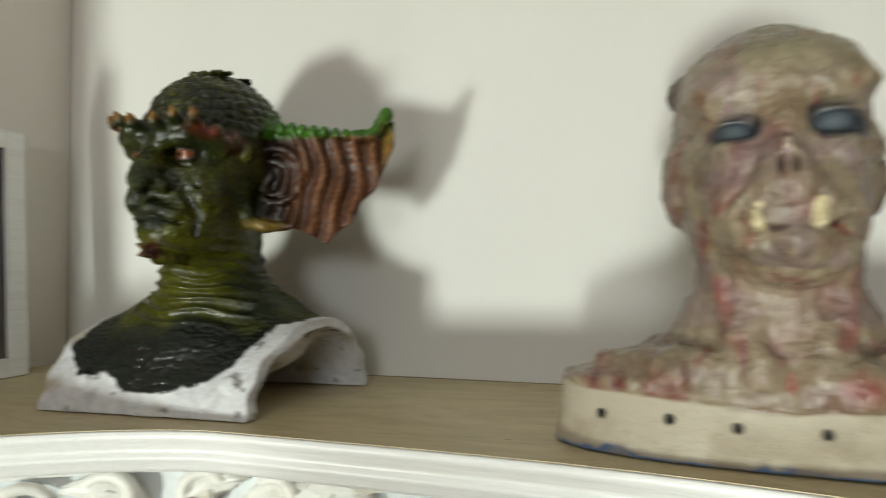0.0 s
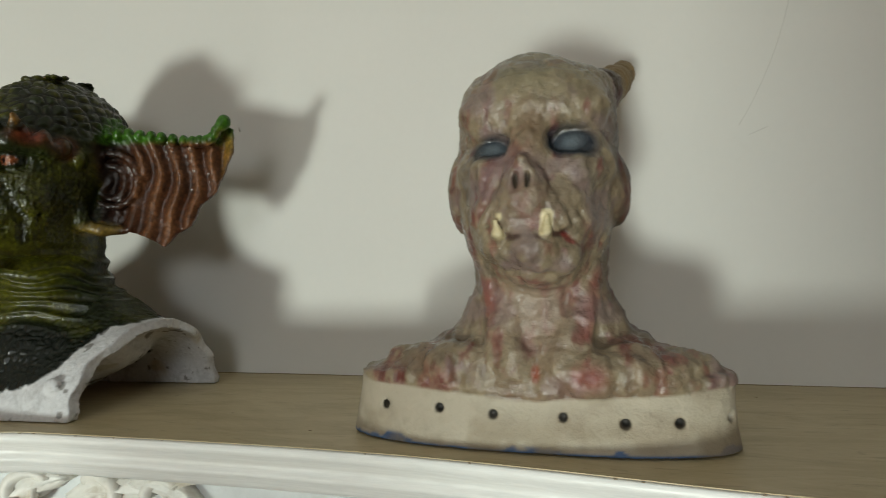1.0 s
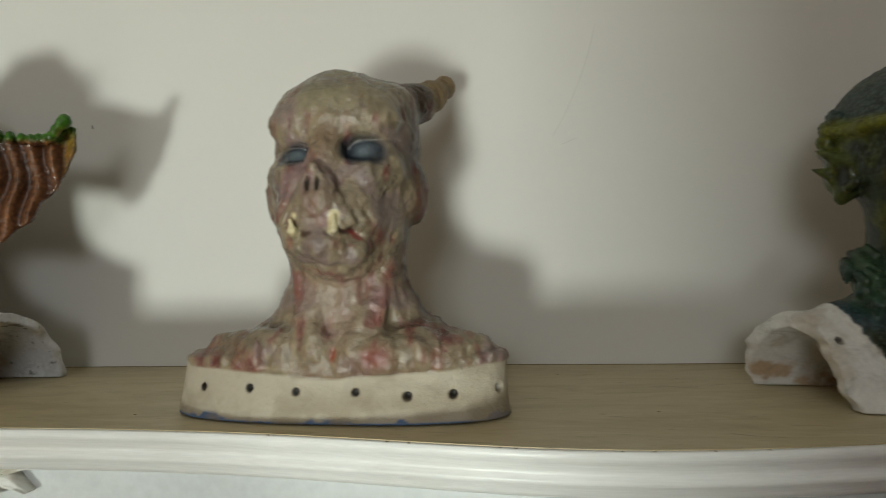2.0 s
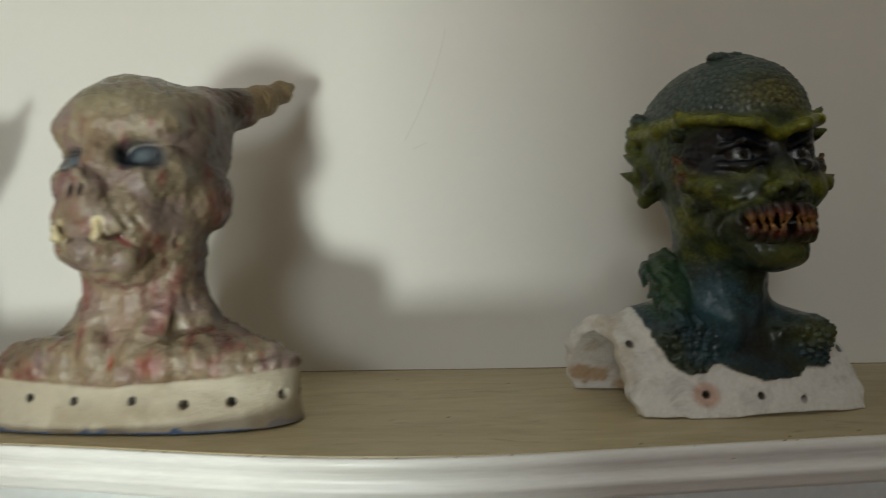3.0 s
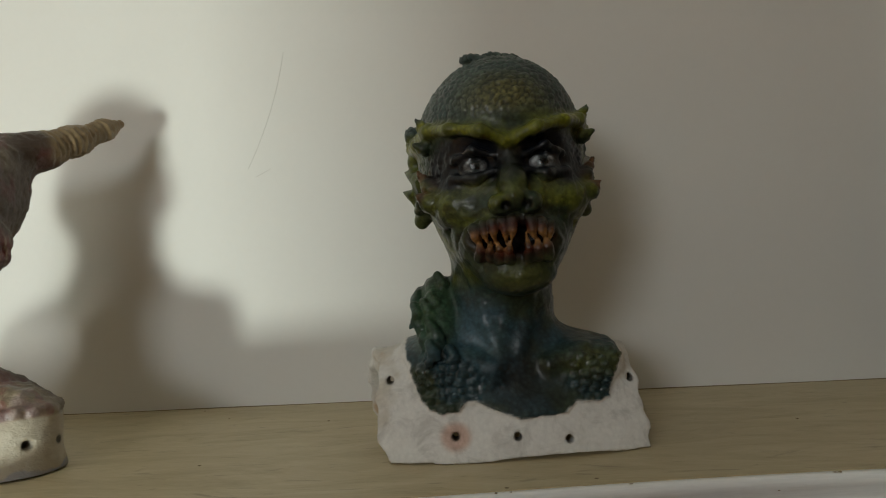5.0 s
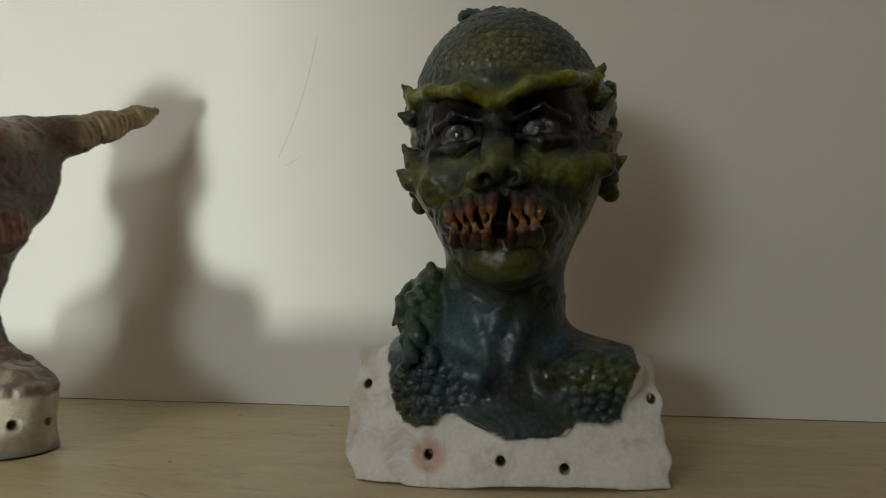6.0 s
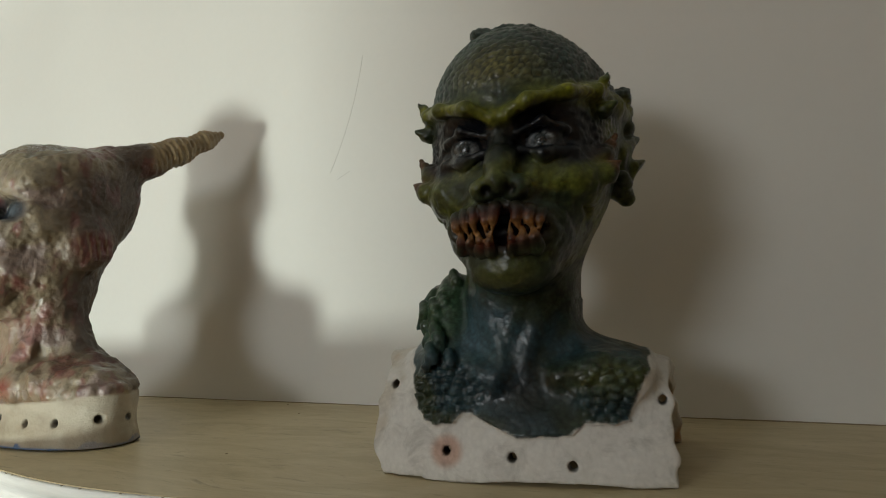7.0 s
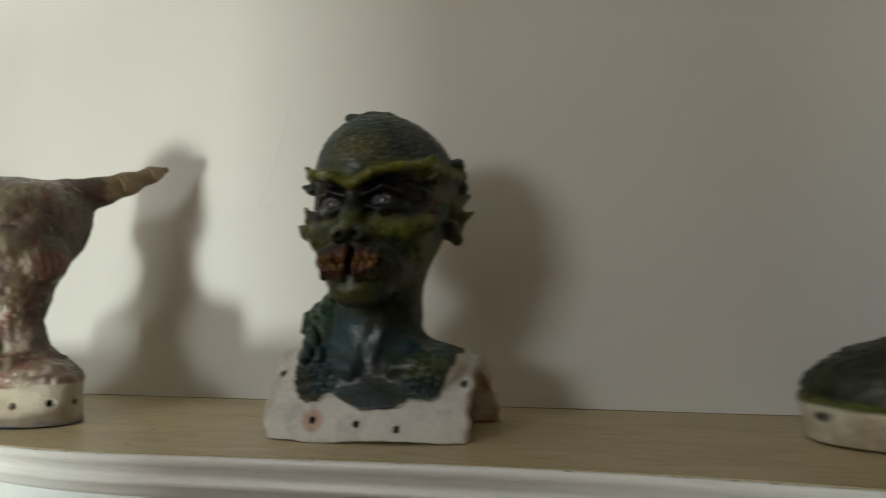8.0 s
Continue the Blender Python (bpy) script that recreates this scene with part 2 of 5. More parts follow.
            u, v = np.eye(3, dtype=int)[o1], np.eye(3, dtype=int)[o2]
            q = np.stack([ids[tuple((e - s).T)] for s in (u + v, v, 0 * u, u)], 1)
            flip = a[tuple(e.T)] if axis != 1 else ~a[tuple(e.T)]
            q[~flip] = q[~flip][:, ::-1]
            quads.append(q)
        return verts, np.concatenate(quads)


def mesh_from(name, verts, quads):
    me = bpy.data.meshes.new(name)
    me.vertices.add(len(verts))
    me.vertices.foreach_set("co", np.asarray(verts, np.float32).ravel())
    me.loops.add(4 * len(quads))
    me.loops.foreach_set("vertex_index", quads.ravel().astype(np.int32))
    me.polygons.add(len(quads))
    me.polygons.foreach_set("loop_start", np.arange(0, 4 * len(quads), 4, dtype=np.int32))
    me.update(calc_edges=True)
    me.validate()
    me.shade_smooth()
    return me


def normals_of(me):
    out = np.zeros(3 * len(me.vertices), np.float32)
    me.vertex_normals.foreach_get("vector", out)
    return out.reshape(-1, 3).astype(float)


def finish(name, clay, relief, colour, mat, m):
    """Skin the clay, press the relief in, brush the colours on, and set it down."""
    verts, quads = clay.skin()
    me = mesh_from(name, verts, quads)
    nrm = normals_of(me)
    verts = verts + nrm * relief(verts, nrm)[:, None]
    me.vertices.foreach_set("co", verts.astype(np.float32).ravel())
    me.update()
    rgb, gloss = colour(verts, normals_of(me))
    rgba = np.concatenate([np.clip(rgb, 0, 1), np.ones((len(verts), 1))], 1)
    me.color_attributes.new("paint", "FLOAT_COLOR", "POINT").data.foreach_set("color", rgba.astype(np.float32).ravel())
    me.attributes.new("varnish", "FLOAT", "POINT").data.foreach_set("value", np.clip(gloss, 0, 1).astype(np.float32))
    me.materials.append(mat)
    ob = new(name, me)
    ob.matrix_world = m
    return ob


def blend(base, colour, w):
    return base * (1 - w[:, None]) + np.array(colour) * w[:, None]


def spot(p, c, r, soft=0.5):
    """1 inside an ellipsoid, falling to 0 outside."""
    d = np.linalg.norm((p - np.array(c)) / np.array(r if hasattr(r, "__len__") else (r, r, r)), axis=1)
    return 1 - smoothstep(1 - soft, 1 + soft * 0.3, d)


def both(p, c, r, soft=0.5):
    return np.maximum(spot(p, c, r, soft), spot(p, (-c[0], c[1], c[2]), r, soft))


def stroke(p, points, r, soft=0.6):
    """1 along a chain of strokes of width r."""
    best = np.full(len(p), 9.0)
    for a, b in zip(points, points[1:]):
        a, b = np.array(a, float), np.array(b, float)
        ab = b - a
        t = np.clip((p - a) @ ab / (ab @ ab), 0, 1)
        best = np.minimum(best, np.linalg.norm(p - a - t[:, None] * ab, axis=1))
    return 1 - smoothstep(r * (1 - soft), r * (1 + soft * 0.4), best)


def polygon_depth(x, z, outline):
    """How far points (x, z) lie inside an outline; negative outside."""
    d2, inside = np.full(x.shape, 9.0), np.zeros(x.shape, bool)
    P = np.array(outline, float)
    for (ax, ay), (bx, by) in zip(P, np.roll(P, -1, 0)):
        ex, ey = bx - ax, by - ay
        t = np.clip(((x - ax) * ex + (z - ay) * ey) / (ex * ex + ey * ey), 0, 1)
        d2 = np.minimum(d2, (x - ax - t * ex) ** 2 + (z - ay - t * ey) ** 2)
        inside ^= ((ay > z) != (by > z)) & (x < ex * (z - ay) / (ey if ey else 1e-9) + ax)
    return np.sqrt(d2) * np.where(inside, 1, -1)


# ---- materials ----
M_WALL = surface("wall_plaster", [(0.3, (0.695, 0.675, 0.64)), (0.7, (0.73, 0.71, 0.675))], 1.6, rough=0.75, grain=70, relief=0.04, depth=0.0006, tone=0.03)
M_SIDE = surface("side_wall_plaster", [(0.3, (0.70, 0.655, 0.60)), (0.7, (0.74, 0.695, 0.64))], 1.6, rough=0.75, grain=70, relief=0.04, depth=0.0006, tone=0.03)
# Unseen walls: brown picked so their bounce warms the shadows.
M_ROOM = surface("far_wall_paint", [(0.3, (0.25, 0.140, 0.062)), (0.7, (0.29, 0.170, 0.08))], 1.5, rough=0.8, grain=120, relief=0.05)
M_CEIL = surface("ceiling_paint", [(0.3, (0.32, 0.305, 0.285)), (0.7, (0.37, 0.355, 0.335))], 1.2, rough=0.85, grain=90, relief=0.05)
M_FLOOR = surface("floor_boards", [(0.3, (0.13, 0.060, 0.024)), (0.7, (0.21, 0.105, 0.045))], 2.0, (0.6, 6, 1), rough=0.45, grain=40, relief=0.1)
M_WHITE = surface("white_gloss_paint", [(0.25, (0.77, 0.76, 0.72)), (0.5, (0.84, 0.84, 0.82)), (0.8, (0.86, 0.86, 0.84))], 5, (0.35, 4, 7), rough=0.36, grain=60, relief=0.12, depth=0.0012, distort=1.2)
M_FRIEZE = surface("frieze_paint", [(0.3, (0.60, 0.63, 0.64)), (0.7, (0.70, 0.72, 0.72))], 4, rough=0.5, grain=70, relief=0.1)
M_CARVED = surface("aged_white_paint", [(0.25, (0.50, 0.44, 0.33)), (0.45, (0.78, 0.76, 0.70)), (0.8, (0.84, 0.83, 0.79))], 22, rough=0.42, grain=90, relief=0.2)
M_DARK = surface("dark_recess", [(0.3, (0.03, 0.028, 0.026)), (0.7, (0.05, 0.045, 0.04))], 20, rough=0.8)
M_PICTURE = surface("dark_print", [(0.3, (0.05, 0.045, 0.05)), (0.7, (0.12, 0.10, 0.10))], 9, rough=0.3, relief=0.02)
M_SCRATCH = surface("scratch_grey", [(0.3, (0.55, 0.525, 0.485)), (0.7, (0.60, 0.575, 0.54))], 40, rough=0.8)
M_CHIP = surface("chipped_edge", [(0.3, (0.20, 0.15, 0.09)), (0.7, (0.32, 0.25, 0.16))], 80, rough=0.8)


def shelf_top_material():
    """Marbled beige board: long streaks, darker veins and small marks."""
    m, t, b = material("marbled_board")
    v = coords(t, (1.0, 3.2, 1.0))
    streak = noise_tex(t, v, 5.0, 7, 0.66, 1.8)
    v2 = coords(t, (1.4, 7, 1))
    vein = noise_tex(t, v2, 5.0, 9, 0.72, 3.0)
    fine = noise_tex(t, v2, 45, 4, 0.6)
    col = ramp(t, streak, [(0.28, (0.41, 0.33, 0.185)), (0.5, (0.51, 0.42, 0.255)), (0.72, (0.58, 0.49, 0.32))])
    col = mixc(t, ramp(t, vein, [(0.57, (0, 0, 0)), (0.68, (0.6, 0.6, 0.6))]), col, (0.24, 0.185, 0.115))
    col = mixc(t, 0.14, col, ramp(t, fine, [(0.3, (0.5, 0.48, 0.45)), (0.65, (1.0, 1.0, 1.0))]), "MULTIPLY")
    t.links.new(col, b.inputs["Base Color"])
    b.inputs["Roughness"].default_value = 0.48
    bump(t, b, fine, 0.1, 0.001)
    return m


M_TOP = shelf_top_material()
M_CAST_DARK = sculpture_material("painted_latex_green", 170, 0.35, 0.002, 150)
M_CAST_PALE = sculpture_material("painted_latex_pale", 130, 0.7, 0.003, shine=0.6, wash=0.30)
M_CAST_BLUE = sculpture_material("painted_latex_blue_green", 200, 0.25, 0.0015, 190)

# ---- structure ----
def structure(name, bm, mat, label="", category=""):
    return tagged(part(name, bm, mat), label, category, "", "structure")


structure("floor", box((-2.4, -2.5, -0.05), (2.9, 0.95, 0.0)), M_FLOOR, "brown wooden floor of the room", "floor")
structure("ceiling", box((-2.4, -2.5, 2.7), (2.9, 0.95, 2.8)), M_CEIL, "plain white ceiling", "ceiling")
back_wall = structure("wall_north", box((-2.4, WALL_Y, 0.0), (2.9, 0.95, 2.7)), M_WALL, "smooth off-white painted wall behind the mantelpiece", "wall")
structure("wall_return", prism([(-1.125, WALL_Y - 0.003), (-1.115, 0.20), (-2.4, 0.20), (-2.4, WALL_Y - 0.003)], 0.003, 2.697), M_SIDE, "beige painted wall return beside the shelf", "wall")
structure("wall_west", box((-2.5, -2.5, 0.0), (-2.403, 0.95, 2.7)), M_ROOM, "plain painted side wall", "wall")
structure("wall_east", box((2.903, -2.5, 0.0), (3.0, 0.95, 2.7)), M_ROOM, "plain painted side wall", "wall")
# Unseen block, added so each low lamp lights its own stretch.
structure("wall_post", box((-0.766, -1.05, 0.003), (-0.061, -0.93, 1.30)), M_ROOM, "unseen low block added to part the light of the two low lamps", "wall")
# Unseen block, added to dim the right of the back wall.
structure("wall_pier", box((0.275, -1.05, 0.003), (2.9, -0.93, 1.30)), M_ROOM, "unseen half-height block added to cut the low lamp's light on the right", "wall")


def window_wall():
    """The unseen far wall with a high window and two openings added for the low lamps."""
    ax0, ax1, lx0, lx1, hx0, hx1 = -1.63, -1.13, -0.32, 0.18, -0.42, 0.72
    pieces = (((-2.4, 0.0), (ax0, 1.6)), ((ax0, 0.0), (ax1, 0.23)), ((ax0, 0.73), (ax1, 1.6)), ((ax1, 0.0), (lx0, 1.6)),
              ((lx0, 0.0), (lx1, 0.23)), ((lx0, 0.73), (lx1, 1.6)), ((lx1, 0.0), (2.9, 1.6)),
              ((-2.4, 1.6), (hx0, 2.7)), ((hx0, 2.3), (hx1, 2.7)), ((hx1, 1.6), (2.9, 2.7)))
    for i, ((x0, z0), (x1, z1)) in enumerate(pieces):
        structure(f"wall_south_{i + 1}", box((x0, -2.5, z0), (x1, -2.38, z1)), M_ROOM, "unseen plain wall round the high window and added lamp openings", "wall")


window_wall()


def front_line(x):
    """The serpentine front edge of the mantel shelf."""
    y = 0.418 - 0.068 * math.exp(-((x - 0.56) / 0.36) ** 2) + 0.03 * smoothstep(0.9, 1.45, np.array([x]))[0]
    y -= 0.115 * max(0.0, (-0.40 - x) / 0.26) ** 1.6 * 0.85 if x < -0.40 else 0.0
    return max(y, 0.26)


SHELF_X = [-1.12 + 0.02 * i for i in range(int(3.3 / 0.02) + 1)]
mantel_shelf = tagged(new("mantel_shelf"), "white mantel shelf with curved moulded front and marbled beige top", "shelf")
part("shelf_top", sweep(SHELF_X, front_line, [(0.0025, SHELF_Z), (0.0025, SHELF_Z - 0.012), (0.9, SHELF_Z - 0.012), (0.9, SHELF_Z)]), M_TOP, mantel_shelf, "marbled beige board with faint streaks")
# the board's back is trimmed to the wall
top_ob = mantel_shelf.children[0]
for v in top_ob.data.vertices:
    if v.co.y > 0.7:
        v.co.y = WALL_Y - 0.002
FASCIA = [(0.003, 1.2195), (0.0, 1.2165), (0.0, 1.2065), (0.003, 1.2045), (0.0032, 1.2015), (0.0075, 1.1965), (0.0085, 1.1895), (0.0055, 1.1865), (0.0055, 1.1815), (0.0085, 1.1795), (0.012, 1.1740), (0.016, 1.1690), (0.018, 1.1640), (0.06, 1.1640), (0.06, 1.2075), (0.0032, 1.2075)]
part("fascia", sweep(SHELF_X, front_line, FASCIA), M_WHITE, mantel_shelf, "white painted moulded edge", True)
fascia = mantel_shelf.children[-1]

mantel = tagged(new("mantel_surround"), "pale painted fireplace surround with carved scrollwork", "mantelpiece")
part("frieze", sweep(SHELF_X, lambda x: front_line(x) + 0.075, [(0, 1.1635), (0, 0.88), (0.03, 0.88), (0.03, 1.1635)]), M_FRIEZE, mantel, "pale grey-blue frieze panel")
for x in (-0.9, 1.9):
    part("pilaster", box((x - 0.1, 0.47, 0.0), (x + 0.1, WALL_Y - 0.003, 0.878), 0.006), M_WHITE, mantel)
part("back_panel", box((-1.0, WALL_Y - 0.06, 0.0), (2.2, WALL_Y - 0.003, 1.16)), M_FRIEZE, mantel)
part("bed_mould", sweep(SHELF_X, lambda x: front_line(x) + 0.05, [(0, 1.1635), (0.012, 1.150), (0.0249, 1.146), (0.0249, 1.1635)]), M_WHITE, mantel)

# ---- busts ----
def arch(clay, half, y0, ry, rz, thick, power, taper=0.0, shift=0.0):
    """A hollow plaster saddle over the shoulders, open at both ends."""
    def f(x, y, z):
        r = (np.abs((y - y0) / ry) ** power + np.abs(z / rz) ** power) ** (1 / power)
        shell = np.abs(r - 1) * min(ry, rz) * 0.85 - thick
        skew = np.clip(0.36 * np.clip(y + 0.10, 0, 1), 0, 0.052)
        ends = np.maximum(shift - x - half, x - shift - half - skew) - taper * (z / rz) - 0.0025 * np.sin(z * 150) - 0.002 * np.sin(y * 90 + x * 30)
        return np.maximum(np.maximum(shell, ends), 0.0015 - z + 0 * x)
    clay.put(f, (-half - 0.05, y0 - ry - 0.02, 0), (half + 0.07, y0 + ry + 0.02, rz + 0.02), 0.006)


def horned_green_bust(m):
    c = Clay((-0.30, -0.20, 0.0), (0.32, 0.24, 0.53), 0.0022)
    arch(c, 0.166, 0.028, 0.132, 0.118, 0.0065, 1.8, shift=-0.018)
    c.ball((-0.01, 0.03, 0.08), (0.155, 0.112, 0.052), 0.02)
    c.rod([(0, 0.035, 0.10), (0, 0.03, 0.17), (0, 0.025, 0.27)], [0.092, 0.071, 0.076], 0.035)
    c.pair("ball", (0.075, 0.045, 0.120), (0.065, 0.062, 0.045), k=0.05)
    # skull and face
    c.ball((0, 0.042, 0.386), (0.104, 0.130, 0.122), 0.03)
    c.ball((0, -0.022, 0.325), (0.076, 0.082, 0.10), 0.03)
    c.ball((0, -0.052, 0.255), (0.055, 0.052, 0.048), 0.03)
    c.ball((0, -0.088, 0.225), (0.026, 0.022, 0.020), 0.02)
    c.pair("ball", (0.050, -0.062, 0.298), (0.026, 0.026, 0.022), k=0.02)
    c.rod([(0, -0.088, 0.378), (0, -0.116, 0.335), (0, -0.128, 0.318)], [0.014, 0.016, 0.017], 0.014)
    c.pair("ball", (0.017, -0.110, 0.314), 0.012, k=0.008)
    c.pair("ball", (0.009, -0.128, 0.306), 0.006, k=0.004, cut=True)
    c.pair("ball", (0.036, -0.090, 0.358), (0.025, 0.020, 0.016), k=0.012, cut=True)
    c.pair("ball", (0.036, -0.078, 0.357), 0.0160, k=0.003)
    c.pair("rod", [(0.014, -0.103, 0.378), (0.045, -0.094, 0.384), (0.078, -0.055, 0.374)], [0.013, 0.015, 0.012], k=0.01)
    for x, y, z, r in ((0.020, -0.106, 0.388, 0.011), (0.038, -0.100, 0.393, 0.012), (0.056, -0.087, 0.392, 0.012), (0.071, -0.066, 0.388, 0.012), (0.082, -0.043, 0.380, 0.012), (0.088, -0.02, 0.366, 0.011)):
        c.pair("ball", (x, y, z), (r, r, r * 1.25), k=0.004)
    for x, y, z in ((0.016, -0.110, 0.392), (0.038, -0.104, 0.398), (0.057, -0.091, 0.397)):
        c.pair("rod", [(x, y, z), (x * 1.12, y - 0.014, z + 0.006), (x * 1.2, y - 0.022, z + 0.018)], [0.010, 0.0075, 0.002], k=0.006)
    # mouth, lips, folds of the cheek
    c.rod([(-0.034, -0.094, 0.262), (0, -0.108, 0.272), (0.034, -0.094, 0.262)], [0.004, 0.005, 0.004], 0.006, cut=True)
    c.rod([(-0.030, -0.098, 0.273), (0, -0.110, 0.283), (0.030, -0.098, 0.273)], [0.007, 0.009, 0.007], 0.008)
    c.rod([(-0.026, -0.094, 0.251), (0, -0.103, 0.258), (0.026, -0.094, 0.251)], [0.008, 0.010, 0.008], 0.008)
    c.pair("rod", [(0.021, -0.108, 0.326), (0.042, -0.094, 0.305), (0.052, -0.082, 0.275), (0.046, -0.078, 0.245)], [0.005, 0.007, 0.006, 0.003], k=0.008, cut=True)
    c.pair("rod", [(0.048, -0.090, 0.322), (0.064, -0.070, 0.296), (0.064, -0.062, 0.262)], [0.002, 0.004, 0.002], k=0.006, cut=True)
    c.rod([(0, -0.102, 0.226), (0.004, -0.122, 0.220), (0.006, -0.138, 0.232)], [0.010, 0.007, 0.002], 0.006)
    # ears: cup, spine and scalloped web
    fan = [(-0.01, 0.405), (0.06, 0.412), (0.13, 0.400), (0.178, 0.398), (0.196, 0.428), (0.212, 0.424), (0.212, 0.385), (0.196, 0.352), (0.186, 0.322), (0.162, 0.300), (0.150, 0.268), (0.128, 0.256), (0.112, 0.234), (0.086, 0.250), (0.05, 0.262), (-0.012, 0.270), (-0.03, 0.33)]
    for s in (1, -1):
        ca, sa = (0.977, 0.213) if s > 0 else (0.75, 0.66)
        u = (ca * s, sa, 0)
        bow = lambda U, V, s=s: s * (0.006 - 0.020 * np.exp(-((U - 0.02) / 0.04) ** 2) - 0.024 * np.clip(U / 0.2, 0, 1.2) ** 1.6 + 3.0 * (V - 0.335) ** 2 * np.exp(-(U / 0.08) ** 2) - (0.0034 + 0.0012 * np.sin(U * 61 + V * 40)) * np.sin(230 * np.sqrt(U * U + 0.45 * (V - 0.345) ** 2) + 0.9 * np.sin(V * 60 + U * 25)) * np.clip(U / 0.05, 0, 1))
        c.plate((0.082 * s, 0.015, 0), u, fan, 0.0045, bow, 0.006)
        U = lambda a, z, w, s=s, ca=ca, sa=sa: (0.082 * s + ca * a * s + s * sa * w, 0.015 + sa * a - ca * w, z)
        spine = [(0.0, 0.408, 0.006), (0.05, 0.412, 0.004), (0.10, 0.406, 0.0), (0.15, 0.398, -0.004), (0.182, 0.400, -0.006), (0.200, 0.428, -0.010)]
        for (a, z, w), (a2, z2, w2) in zip(spine, spine[1:]):
            for k in range(3):
                t = (k + 0.5) / 3
                c.ball(U(a + t * (a2 - a), z + t * (z2 - z), 0.004), (0.0075, 0.0085, 0.0100), 0.0015)
        c.ball(U(0.203, 0.430, 0.002), (0.010, 0.010, 0.012), 0.004)
        c.rod([U(-0.004, 0.395, 0.018), U(-0.018, 0.355, 0.024), U(-0.02, 0.32, 0.022), U(-0.006, 0.278, 0.018)], [0.015, 0.014, 0.013, 0.012], 0.008)
        for cu, cz, rad, th, w in ((0.034, 0.340, 0.042, 0.0060, 0.004), (0.026, 0.338, 0.026, 0.006, -0.006)):
            arc = [U(cu + rad * math.cos(a) * 0.9, cz + rad * math.sin(a), w) for a in [-2.2 + 4.4 * k / 10 for k in range(11)]]
            c.rod(arc, [th * (0.6 + 0.4 * math.sin(math.pi * k / 10)) for k in range(11)], 0.005)
        c.rod([U(0.006, 0.350, -0.010), U(0.022, 0.340, -0.012), U(0.010, 0.322, -0.008)], [0.005, 0.006, 0.005], 0.004)
        c.rod([U(-0.012, 0.272, 0.016), U(0.02, 0.262, 0.012), U(0.05, 0.262, 0.004)], [0.010, 0.009, 0.006], 0.006)
    # crest of flat scales on the crown
    for k in range(7):
        a = k * 0.9
        c.ball((0.030 * math.sin(a * 1.7), -0.01 + 0.014 * k, 0.506 - 0.0009 * (k - 3) ** 2), (0.017, 0.013, 0.005), 0.002, turn=(12 - 6 * k, 10 * math.sin(a), 0))
    # two casting lugs on the plaster
    c.pair("ball", (0.118, -0.100, 0.045), (0.012, 0.007, 0.012), k=0.003)
    hem = [(-0.40, 0.6), (-0.40, 0.16), (-0.17, 0.13), (-0.172, 0.085), (-0.12, 0.050), (-0.085, 0.058), (-0.055, 0.038), (-0.02, 0.030), (0.02, 0.032), (0.06, 0.040), (0.10, 0.058), (0.125, 0.085), (0.142, 0.12), (0.40, 0.16), (0.40, 0.6)]

    def painted(p):
        return smoothstep(-0.0015, 0.0015, polygon_depth(p[:, 0], p[:, 2], hem) + 0.006 * fractal(p, 60, 3))

    def relief(p, n):
        z, on = p[:, 2], painted(p)
        skull = smoothstep(0.39, 0.42, z + 0.25 * np.clip(p[:, 1], 0, 1)) * (np.abs(p[:, 0]) < 0.12) + smoothstep(0.02, 0.06, p[:, 1]) * smoothstep(0.30, 0.34, z) * (np.abs(p[:, 0]) < 0.1)
        d1, d2 = cells(p * (1, 1, 1.3), 50, 1)
        h = np.clip(skull, 0, 1) * (0.0045 * np.clip((d2 - d1) * 2.2, 0, 1) - 0.003)
        neck = smoothstep(0.10, 0.14, z) * (1 - smoothstep(0.22, 0.25, z)) * (np.abs(p[:, 0]) < 0.1)
        h += neck * 0.0032 * (1 - 2 * np.abs(np.sin(z * 165 + 14 * p[:, 0] + 10 * p[:, 1] + 2.4 * smooth_noise(p, 18, 5))))
        cheek = smoothstep(0.23, 0.25, z) * (1 - smoothstep(0.36, 0.38, z)) * (p[:, 1] < 0) * (np.abs(p[:, 0]) < 0.09)
        e1, e2 = cells(p, 170, 2)
        h += cheek * (0.0022 * np.clip((e2 - e1) * 2, 0, 1) - 0.0010)
        yoke = on * (1 - smoothstep(0.11, 0.15, z))
        f1, f2 = cells(p, 95, 7)
        h += yoke * (0.0022 * np.clip((f2 - f1) * 1.8, 0, 1) + 0.0008)
        h += on * 0.0010 * fractal(p, 110, 9) + (1 - on) * 0.0016 * fractal(p, 45, 12)
        return h

    def colour(p, n):
        on, z = painted(p), p[:, 2]
        f = fractal(p, 24, 21)
        col = np.tile(np.array((0.021, 0.030, 0.006)), (len(p), 1))
        col = blend(col, (0.085, 0.088, 0.005), smoothstep(-0.20, 0.5, f + 0.5 * spot(p, (0.03, -0.05, 0.22), (0.10, 0.09, 0.07)) + 0.35 * spot(p, (0.0, -0.02, 0.15), (0.09, 0.10, 0.06))) * smoothstep(0.08, 0.14, z))
        col = blend(col, (0.008, 0.012, 0.009), (1 - smoothstep(0.095, 0.135, z + 0.03 * f)))
        d1, d2 = cells(p * (1, 1, 1.3), 50, 1)
        skull = np.clip(smoothstep(0.39, 0.42, z), 0, 1)
        # Grooves between the skull scales get their shade from the colour.
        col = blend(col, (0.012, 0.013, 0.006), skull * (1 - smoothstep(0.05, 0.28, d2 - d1)))
